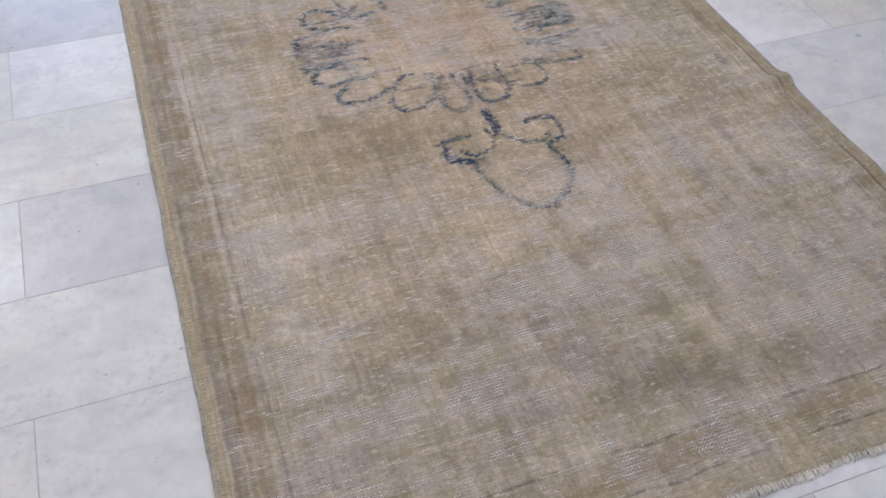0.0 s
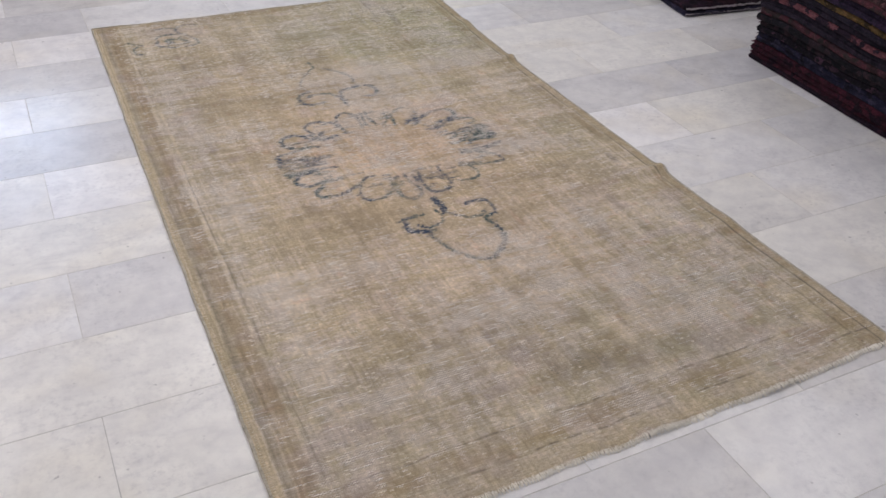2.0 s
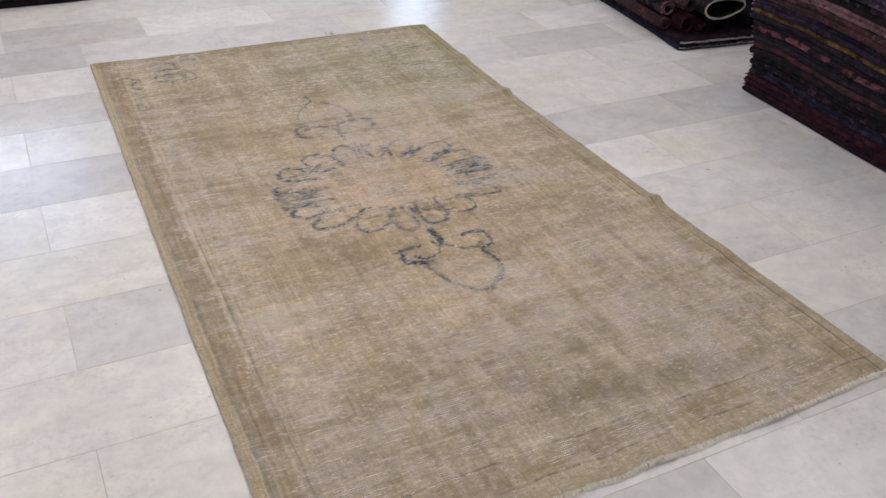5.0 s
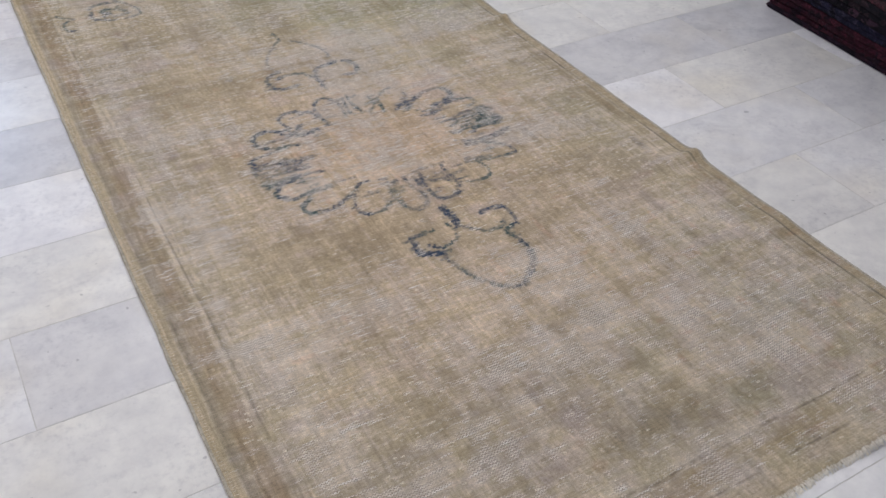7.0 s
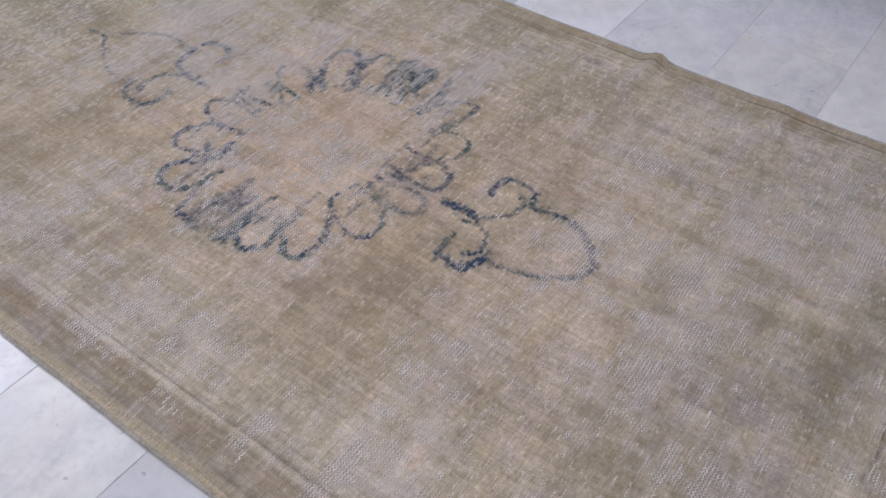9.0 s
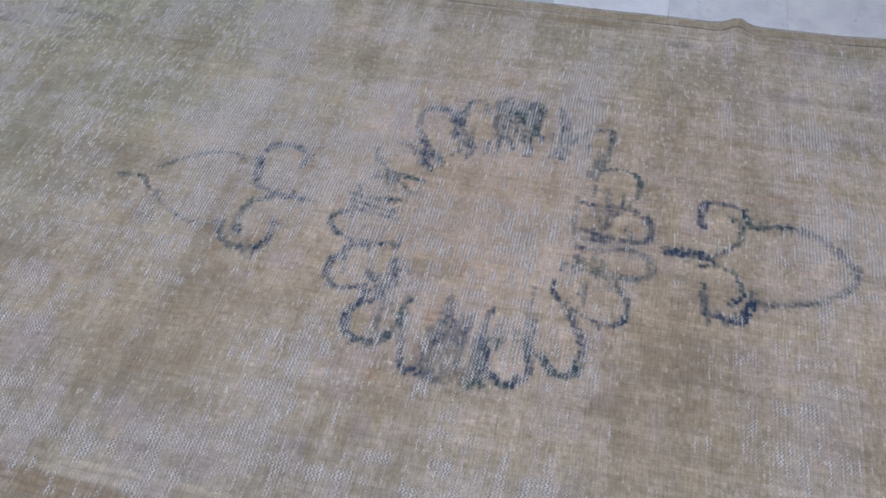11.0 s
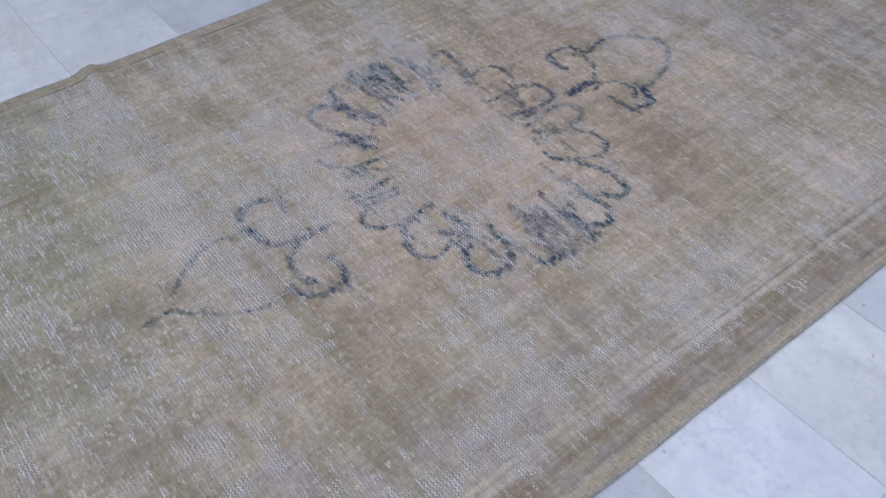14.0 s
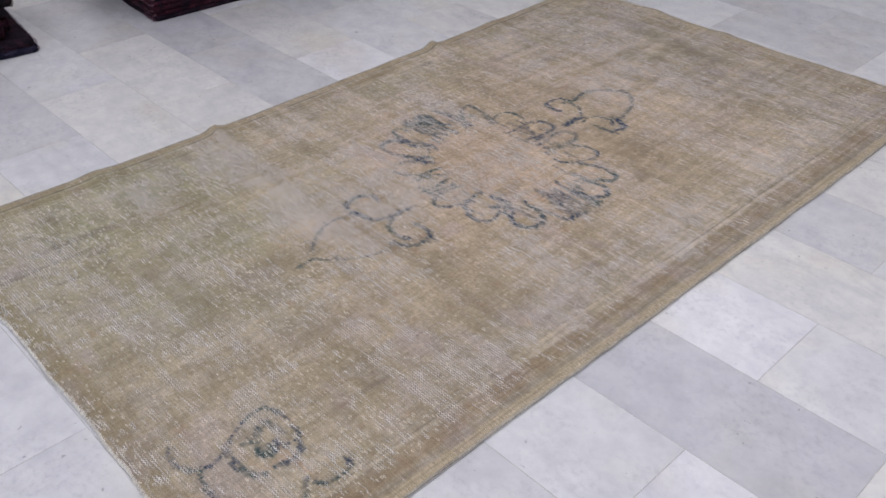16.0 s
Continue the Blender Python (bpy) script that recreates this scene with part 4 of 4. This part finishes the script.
    blue = col(28, 54, 85) + (col(38, 72, 77) - col(28, 54, 85)) * step(0.38, 0.68, hue)[..., None]
    base = base + (blue - base) * np.clip(ink * 0.98, 0, 0.92)[..., None]
    W2 = W + 0.45 * (N(18, 30, 67) - 0.5) + 0.35 * (N(52, 80, 68) - 0.5) + 0.8 * patchy - 0.08 * step(0.62, 0.9, Y0)
    W2 += 0.30 * np.clip(cast * 1.5, 0, 1) - 0.5 * blob(X0, Y0, -0.006, -0.40, 0.03, 0.06) - 0.3 * blob(X0, Y0, -0.17, 0.47, 0.03, 0.06)
    W2 -= 0.16 * step(0.0, -0.35, Y0) * (0.4 + 0.6 * step(-1.15, -0.9, Y0)) * (0.7 + 0.6 * N(6, 6, 116)) - 0.05 * step(0.1, 0.5, Y0)
    W2 = np.clip(W2, 0, 0.95) * (0.25 + 0.75 * step(0.02, 0.10, dl)) * (0.4 + 0.6 * step(0.02, 0.07, dr)) * (0.5 + 0.5 * step(0.02, 0.14, dn))

    top = np.stack([X, Y, Z], -1).reshape(-1, 3)
    idx = np.arange(nx * ny).reshape(ny, nx)
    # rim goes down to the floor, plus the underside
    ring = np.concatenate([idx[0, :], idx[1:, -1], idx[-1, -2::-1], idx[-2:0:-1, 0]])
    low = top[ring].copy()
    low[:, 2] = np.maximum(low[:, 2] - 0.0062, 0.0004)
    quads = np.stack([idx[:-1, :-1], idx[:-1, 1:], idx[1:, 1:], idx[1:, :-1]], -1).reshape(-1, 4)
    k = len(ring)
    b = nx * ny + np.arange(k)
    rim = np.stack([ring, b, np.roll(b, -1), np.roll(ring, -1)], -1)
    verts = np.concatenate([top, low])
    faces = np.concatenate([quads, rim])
    me = bpy.data.meshes.new("pile")
    me.vertices.add(len(verts))
    me.vertices.foreach_set("co", verts.astype(np.float32).ravel())
    me.loops.add(faces.size)
    me.loops.foreach_set("vertex_index", faces.astype(np.int32).ravel())
    me.polygons.add(len(faces))
    me.polygons.foreach_set("loop_start", np.arange(0, faces.size, 4, dtype=np.int32))
    me.update(calc_edges=True)
    me.validate()
    me.shade_smooth()
    allc = np.ones((len(verts), 4), np.float32)
    flat = base.reshape(-1, 3)
    # the rim's lower edge takes the top edge's colour at 0.8
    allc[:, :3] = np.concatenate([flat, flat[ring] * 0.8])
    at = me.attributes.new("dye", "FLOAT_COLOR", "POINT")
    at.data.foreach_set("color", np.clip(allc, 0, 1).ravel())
    wear = W2.reshape(-1)
    at = me.attributes.new("wear", "FLOAT", "POINT")
    at.data.foreach_set("value", np.concatenate([wear, wear[ring]]).astype(np.float32))
    light = (0.32 + 0.75 * step(0.45, 1.15, Y0 + 0.35 * (N(4, 4, 93) - 0.5)) * step(0.2, 0.65, N(5, 7, 94)) + 0.35 * step(0.55, 0.8, N(4, 5, 95)) + 0.6 * blob(X0, Y0, -0.03, 0.0, 0.22, 0.19) * step(0.3, 0.6, N(14, 14, 124))) * step(0.03, 0.10, dl) * step(0.03, 0.12, dr)
    at = me.attributes.new("speck", "FLOAT", "POINT")
    at.data.foreach_set("value", np.concatenate([light.reshape(-1), light.reshape(-1)[ring]]).astype(np.float32))
    me.materials.append(rug_material())

    rug = tagged(new("worn_rug"), "worn beige-olive knotted rug with faded blue medallion on marble floor", "rug")
    pile = new("knotted_field", me)
    pile.parent = rug

    def tuft_row(name, edge, side, mat, length, width, gap, seed, label, lift=0.0):
        """A row of small stitches or thread ends along an edge of the rug."""
        r = random.Random(seed)
        vs, fs = [], []
        s = 0.0
        for a, c in zip(edge, edge[1:]):
            a, c = Vector(a), Vector(c)
            seg = (c - a).length
            while s < seg:
                p = a.lerp(c, s / seg)
                d = (c - a).normalized()
                lean = d * r.uniform(-0.5, 0.9) * length * 0.4
                w, l = width * r.uniform(0.7, 1.2), length * r.uniform(0.6, 1.3)
                inn = p - side * (l * 0.55) + Vector((0, 0, 0.0024 + lift))
                mid = p + side * (l * 0.25) + lean * 0.6 + Vector((0, 0, 0.0002 + lift))
                end = p + side * (l * 0.75) + lean
                end.z = max(0.0015, p.z - 0.005) if lift == 0 else p.z - 0.001
                k = len(vs)
                for q, h, ww in ((inn, 0.0, 0.5), (mid, 0.0012, 1.0), (end, 0.0, 0.6)):
                    vs += [tuple(q - d * w * ww * 0.5), tuple(q + Vector((0, 0, h + 0.0012))), tuple(q + d * w * ww * 0.5)]
                for t in (0, 3):
                    fs += [(k + t, k + t + 1, k + t + 4, k + t + 3), (k + t + 1, k + t + 2, k + t + 5, k + t + 4)]
                s += gap * r.uniform(0.75, 1.3)
            s -= seg
        return mesh_ob(name, vs, fs, mat, rug, label, True)

    edge = lambda ids, st=6: [tuple(top[i]) for i in ids[::st]]
    tuft_row("end_stitching", edge(idx[0, :]), Vector((0, -1, 0)), CREAM, 0.0120, 0.0044, 0.0042, 1, "cream whipped cotton end stitching")
    tuft_row("end_fringe", edge(idx[-1, :]), Vector((0, 1, 0)), CREAM, 0.0070, 0.0046, 0.0042, 2, "short cream cotton end fringe")

    def cord(name, ids, rad, mat, label, off):
        pts = [Vector(top[i]) for i in ids[::8]]
        vs, fs = [], []
        r = random.Random(7)
        for p in pts:
            c = p + Vector((off, 0, -0.001))
            q = rad * r.uniform(0.85, 1.15)
            vs += [(c.x + q * math.cos(t * math.pi / 4) * 1.3, c.y, max(0.0005, c.z + q * 0.9 * math.sin(t * math.pi / 4))) for t in range(8)]
        for i in range(len(pts) - 1):
            fs += [(8 * i + t, 8 * i + (t + 1) % 8, 8 * i + 8 + (t + 1) % 8, 8 * i + 8 + t) for t in range(8)]
        return mesh_ob(name, vs, fs, mat, rug, label, True)

    cord("selvedge", idx[:, 0], 0.0034, EDGE, "overcast olive-straw selvedge", 0.0)
    cord("selvedge", idx[:, -1], 0.0036, EDGE, "overcast olive-brown selvedge", 0.0)
    inset = [tuple(top[i]) for i in idx[::6, 3]]
    tuft_row("selvedge_stitching", inset, Vector((-1, 0, 0)), STRAW, 0.012, 0.0030, 0.009, 3, "worn straw-yellow overcasting", -0.0025)
    # loose threads standing up at the far end
    vs, fs = [], []
    r = random.Random(9)
    for i in range(7):
        x, y = 0.345 + r.uniform(-0.02, 0.02), 1.480 + r.uniform(-0.008, 0.01)
        k = len(vs)
        h, dx = r.uniform(0.012, 0.038), r.uniform(-0.018, 0.012)
        for t in (0, 0.5, 1.0):
            vs += [(x + dx * t - 0.0015, y, 0.005 + h * t), (x + dx * t + 0.0015, y + 0.001, 0.005 + h * t)]
        fs += [(k, k + 1, k + 3, k + 2), (k + 2, k + 3, k + 5, k + 4)]
    mesh_ob("loose_thread", vs, fs, CREAM, rug, "loose cream threads at the worn end")
    return rug


build_rug()


# ---- folded and rolled rugs ----
def slab(name, x0, x1, y0, y1, z0, z1, seed, mat, parent, sag=None, wob=0.008, label=""):
    """One ply of folded carpet: a flat body with rounded, uneven edges."""
    r = np.random.default_rng(seed)
    nxs, nys = max(6, int((x1 - x0) / 0.06)), max(6, int((y1 - y0) / 0.05))
    out = []
    rc = min(0.022, 0.3 * (x1 - x0))
    sides = ((x0 + rc, y0, x1 - rc, y0, nxs, 0), (x1, y0 + rc, x1, y1 - rc, nys, 1), (x1 - rc, y1, x0 + rc, y1, nxs, 2), (x0, y1 - rc, x0, y0 + rc, nys, 3))
    for ax, ay, bx, by, k, turn in sides:
        a0 = (turn - 1) * math.pi / 2
        for i in range(k):
            out.append((ax + (bx - ax) * i / k, ay + (by - ay) * i / k, math.cos(a0), math.sin(a0)))
        cx, cy = bx - rc * math.cos(a0), by - rc * math.sin(a0)
        for i in range(4):
            a = a0 + math.pi / 8 * i
            out.append((cx + rc * math.cos(a), cy + rc * math.sin(a), math.cos(a), math.sin(a)))
    o = np.array(out)
    n = len(o)
    w = r.normal(0, 1, n)
    for _ in range(3):
        w = (w + np.roll(w, 1) + np.roll(w, -1)) / 3
    w = w / (np.abs(w).max() + 1e-6) * wob
    h = z1 - z0
    zz = sag if sag else (lambda x, y: 0.0)
    verts = []
    for push, lev in ((-0.30, 0.0), (-0.04, 0.13), (0.0, 0.5), (-0.04, 0.87), (-0.30, 1.0)):
        for i in range(n):
            x = o[i, 0] + o[i, 2] * (w[i] + push * h)
            y = o[i, 1] + o[i, 3] * (w[i] + push * h)
            verts.append((x, y, z0 + h * lev + zz(x, y)))
    faces = []
    for k in range(4):
        faces += [(k * n + i, k * n + (i + 1) % n, (k + 1) * n + (i + 1) % n, (k + 1) * n + i) for i in range(n)]
    for base_i, rev in ((4 * n, False), (0, True)):
        c = len(verts)
        verts.append(((x0 + x1) / 2, (y0 + y1) / 2, (z1 if not rev else z0) + zz((x0 + x1) / 2, (y0 + y1) / 2)))
        for i in range(n):
            q = (base_i + i, base_i + (i + 1) % n, c)
            faces.append(q[::-1] if rev else q)
    return mesh_ob(name, verts, faces, mat, parent, label, True)


def fringe_row(name, xa, xb, y, way, z, seed, mat, parent, length=0.010, sag=None, label=""):
    r = random.Random(seed)
    vs, fs = [], []
    x = xa
    while x < xb:
        k = len(vs)
        w, l = r.uniform(0.005, 0.009), length * r.uniform(0.5, 1.3)
        zb = z + (sag(x, y) if sag else 0) + r.uniform(-0.003, 0.003)
        dx = r.uniform(-0.004, 0.004)
        for t, hh in ((-0.4, 0.003), (0.4, 0.0036), (1.0, 0.0015)):
            vs += [(x - w + dx * t, y + way * l * t, zb - hh - 0.003 * t), (x + dx * t, y + way * l * t, zb + hh - 0.003 * t), (x + w + dx * t, y + way * l * t, zb - hh - 0.003 * t)]
        for t in (0, 3):
            fs += [(k + t, k + t + 1, k + t + 4, k + t + 3), (k + t + 1, k + t + 2, k + t + 5, k + t + 4)]
        x += r.uniform(0.006, 0.011)
    return mesh_ob(name, vs, fs, mat, parent, label, True)


def folded_rug(x0, x1, y0, y1, z0, h, seed, mats, label, group, sag=None, fringe=1, place=Matrix(), thread=None):
    th = tagged(new("folded_rug"), label, "folded rug", group)
    th.matrix_world = place
    a, b = mats
    slab("lower_ply", x0, x1, y0, y1, z0, z0 + h * 0.52, seed, WOOL[a], th, sag)
    slab("upper_ply", x0 + 0.004, x1 - 0.01, y0 + 0.01, y1 - 0.004, z0 + h * 0.5, z0 + h, seed + 1, WOOL[b], th, sag)
    if fringe:
        tip = "dark red wool fringe" if thread == FUZZ else "pale cotton fringe"
        yy, way = (y1, 1) if fringe > 0 else (y0, -1)
        fringe_row("fringe", x0 + 0.010, min(x1, x0 + 0.75), yy - way * 0.008, way, z0 + h * 0.27, seed + 2, thread or PALE, th, sag=sag, label=tip)
        fringe_row("fringe", x0 + 0.010, min(x1, x0 + 0.75), yy - way * 0.012, way, z0 + h * 0.76, seed + 3, thread or PALE, th, sag=sag, label=tip)
    return th


STACK = [
    (("plum", "red"), 0.036, "dark plum folded rug at the bottom of the stack"),
    (("red", "red"), 0.046, "dark red folded wool rug in a stack"),
    (("navy", "navy"), 0.044, "navy blue folded wool rug in a stack"),
    (("black", "green"), 0.050, "near-black patterned folded rug in a stack"),
    (("green", "rose"), 0.056, "dark green and rose patterned folded rug in a stack"),
    (("slate", "slate"), 0.046, "dark slate folded rug in a stack"),
    (("salmon", "slate"), 0.050, "salmon and dark patterned folded rug in a stack"),
    (("slate", "mustard"), 0.048, "slate folded rug with a mustard-yellow edge in a stack"),
    (("violet", "violet"), 0.046, "dark violet folded rug in a stack"),
    (("rose", "brown"), 0.050, "brown and rose patterned folded rug in a stack"),
    (("beige", "beige"), 0.034, "beige folded rug in a stack"),
    (("green", "black"), 0.046, "dark green patterned folded rug in a stack"),
    (("steel", "steel"), 0.044, "grey-blue folded rug in a stack"),
    (("red", "brown"), 0.048, "red and brown folded rug in a stack"),
    (("slate", "violet"), 0.044, "slate and violet folded rug in a stack"),
    (("black", "rose"), 0.048, "dark rose folded rug in a stack"),
    (("navy", "beige"), 0.044, "navy and beige folded rug on top of the stack"),
]
TALL = pose(1.872, 0.190, 0, 0, 0, -4.2) @ Matrix.Translation((-1.87, -0.215, 0))
LOW = pose(1.886, 0.688, 0, 0, 0, -6.5) @ Matrix.Translation((-1.90, -0.70, 0))
z = 0.001
rs = random.Random(21)
for i, (mats, h, lab) in enumerate(STACK):
    amp = 0.010 * min(1, i / 5)
    ph = 0.6 + 0.12 * i
    sag = lambda x, y, amp=amp, ph=ph, i=i: amp * math.sin(3.1 * y + ph) + min(1, i / 3) * (0.0035 * math.sin(11.0 * y + 0.45 * i) + 0.0022 * math.sin(23.0 * y + 0.8 * i + 2.0 * x)) - 0.012 * min(1, i / 6) * max(0, (y - 0.05) / 0.2) ** 2
    dx, dy = rs.uniform(-0.008, 0.008) - 0.005 * min(max(i - 2, 0), 8), rs.uniform(-0.010, 0.010) + 0.005 * min(max(i - 2, 0), 8)
    folded_rug(1.847 + dx, 2.62 + rs.uniform(-0.03, 0.03), -1.06 + rs.uniform(-0.03, 0.03), 0.219 + dy, z, h, 100 + 10 * i, mats, lab, "tall stack of folded rugs", sag, 1, TALL, PALE if i in (4, 5, 7, 8, 12) else FUZZ)
    z += h * 1.005


def rolled_rug(cx, cz, y0, y1, r1, turns, thick, mat, label, group, squash=1.0, edge=None, lean=0.0, start=0.0):
    """A rug rolled up along y: a spiral sheet with open ends."""
    th = tagged(new("rolled_rug"), label, "rolled rug", group)
    th.matrix_world = LOW
    n = int(26 * turns)
    r0 = r1 - turns * thick * 1.06
    ys = [y0 + (y1 - y0) * i / 10 for i in range(11)]
    vs, fs = [], []
    for j, y in enumerate(ys):
        for i in range(n + 1):
            t = 2 * math.pi * turns * i / n + start
            rr = (r0 + (r1 - r0) * i / n) * (1 + 0.06 * math.sin(2 * t + 9 * cx) + 0.05 * math.sin(3 * t + 5 * cz))
            for q in (rr - thick * 0.46, rr + thick * 0.46):
                q = max(q, 0.002)
                vs.append((cx + lean * (y - y0) + q * math.cos(t), y + 0.004 * math.sin(7 * t + j), cz + squash * q * math.sin(t)))
    m = 2 * (n + 1)
    for j in range(len(ys) - 1):
        for i in range(n):
            a = j * m + 2 * i
            fs.append((a + 1, a + 3, a + m + 3, a + m + 1))
            fs.append((a, a + m, a + m + 2, a + 2))
    for j in (0, len(ys) - 1):
        for i in range(n):
            a = j * m + 2 * i
            q = (a, a + 2, a + 3, a + 1)
            fs.append(q if j == 0 else q[::-1])
    mesh_ob("roll", vs, fs, mat, th, "", True)
    if edge:
        vs, fs = [], []
        r = random.Random(int(cx * 1000))
        for i in range(n + 1):
            t = 2 * math.pi * turns * i / n + start
            rr = max((r0 + (r1 - r0) * i / n) * (1 + 0.06 * math.sin(2 * t + 9 * cx) + 0.05 * math.sin(3 * t + 5 * cz)), 0.004)
            c = Vector((cx + rr * math.cos(t), y0, cz + squash * rr * math.sin(t)))
            k = r.uniform(0.7, 1.3) * thick * 0.5
            for s in range(6):
                b = s * math.pi / 3
                vs.append((c.x + k * math.cos(b) * math.cos(t), c.y - 0.004 + k * math.sin(b), c.z + k * math.cos(b) * math.sin(t)))
        for i in range(n):
            fs += [(6 * i + s, 6 * i + (s + 1) % 6, 6 * i + 6 + (s + 1) % 6, 6 * i + 6 + s) for s in range(6)]
        mesh_ob("fringe", vs, fs, edge, th, "pale knotted cotton fringe", True)
    return th


G2 = "low pile of folded and rolled rugs"
folded_rug(1.90, 2.95, 0.70, 2.75, 0.001, 0.050, 400, ("navy", "plum"), "dark plum folded rug with pale fringe under rolled rugs", G2, None, -1, LOW)
rolled_rug(1.912, 0.082, 0.88, 2.6, 0.034, 1.6, 0.012, WOOL["brown"], "brown rolled rug lying on folded rugs", G2, 0.9, WOOL["brown"])
rolled_rug(1.995, 0.097, 0.815, 2.5, 0.046, 1.3, 0.012, WOOL["red"], "dark red rolled rug with an open end", G2, 1.0, WOOL["red"])
rolled_rug(2.072, 0.078, 0.77, 2.5, 0.027, 1.3, 0.009, WOOL["red"], "small dark red rolled rug with an open end", G2, 1.0, WOOL["red"])
rolled_rug(2.170, 0.093, 0.80, 2.5, 0.042, 1.5, 0.012, WOOL["black"], "dark rolled rug in a low pile", G2, 1.0, WOOL["plum"])
rolled_rug(2.39, 0.118, 0.78, 2.5, 0.068, 1.6, 0.012, WOOL["slate"], "dark slate rolled rug in a low pile", G2, 1.0, WOOL["slate"])
rolled_rug(1.925, 0.155, 0.90, 2.6, 0.040, 1.6, 0.012, WOOL["black"], "dark rolled rug with a pale edge on a low pile", G2, 0.9, WOOL["beige"])
rolled_rug(2.140, 0.192, 0.735, 2.5, 0.118, 1.25, 0.011, WOOL["green"], "dark loosely rolled rug with a cream fringe", G2, 0.46, FRINGE, 0.0, 0.6)
rolled_rug(2.020, 0.188, 0.84, 2.5, 0.046, 1.6, 0.012, WOOL["brown"], "brown rolled rug on top of a low pile", G2, 0.9, WOOL["brown"])
rolled_rug(2.36, 0.245, 0.80, 2.5, 0.060, 1.6, 0.012, WOOL["plum"], "plum rolled rug on top of a low pile", G2, 0.9, WOOL["plum"])

# only the foot is in view; upper layers added to darken the floor's reflection
G3 = "stack of dark rugs by the far wall"
z = 0.001
DARK = (("plum", "black"), ("black", "red"), ("navy", "black"), ("red", "plum"), ("black", "slate"), ("slate", "navy"), ("green", "black"))
for i in range(15):
    folded_rug(-2.7 + 0.01 * (i % 5), -0.63 - 0.012 * (i % 3), 2.48 + 0.012 * (i % 2), 3.6, z, 0.05, 600 + 10 * i, DARK[i % 7], "dark folded wool rug in a stack by the wall, top unseen", G3, None, 0)
    z += 0.05 * 1.005

# ---- the single marble tiles ----
for x, y, tone in tiles:
    ob = new("tile", tile_mesh)
    ob.location = (x, y, 0)
    k = rng.uniform(1.0, 1.05)
    ob.color = (tone[0] * k, tone[1] * k, tone[2] * k, 1)
    ob.parent = floor
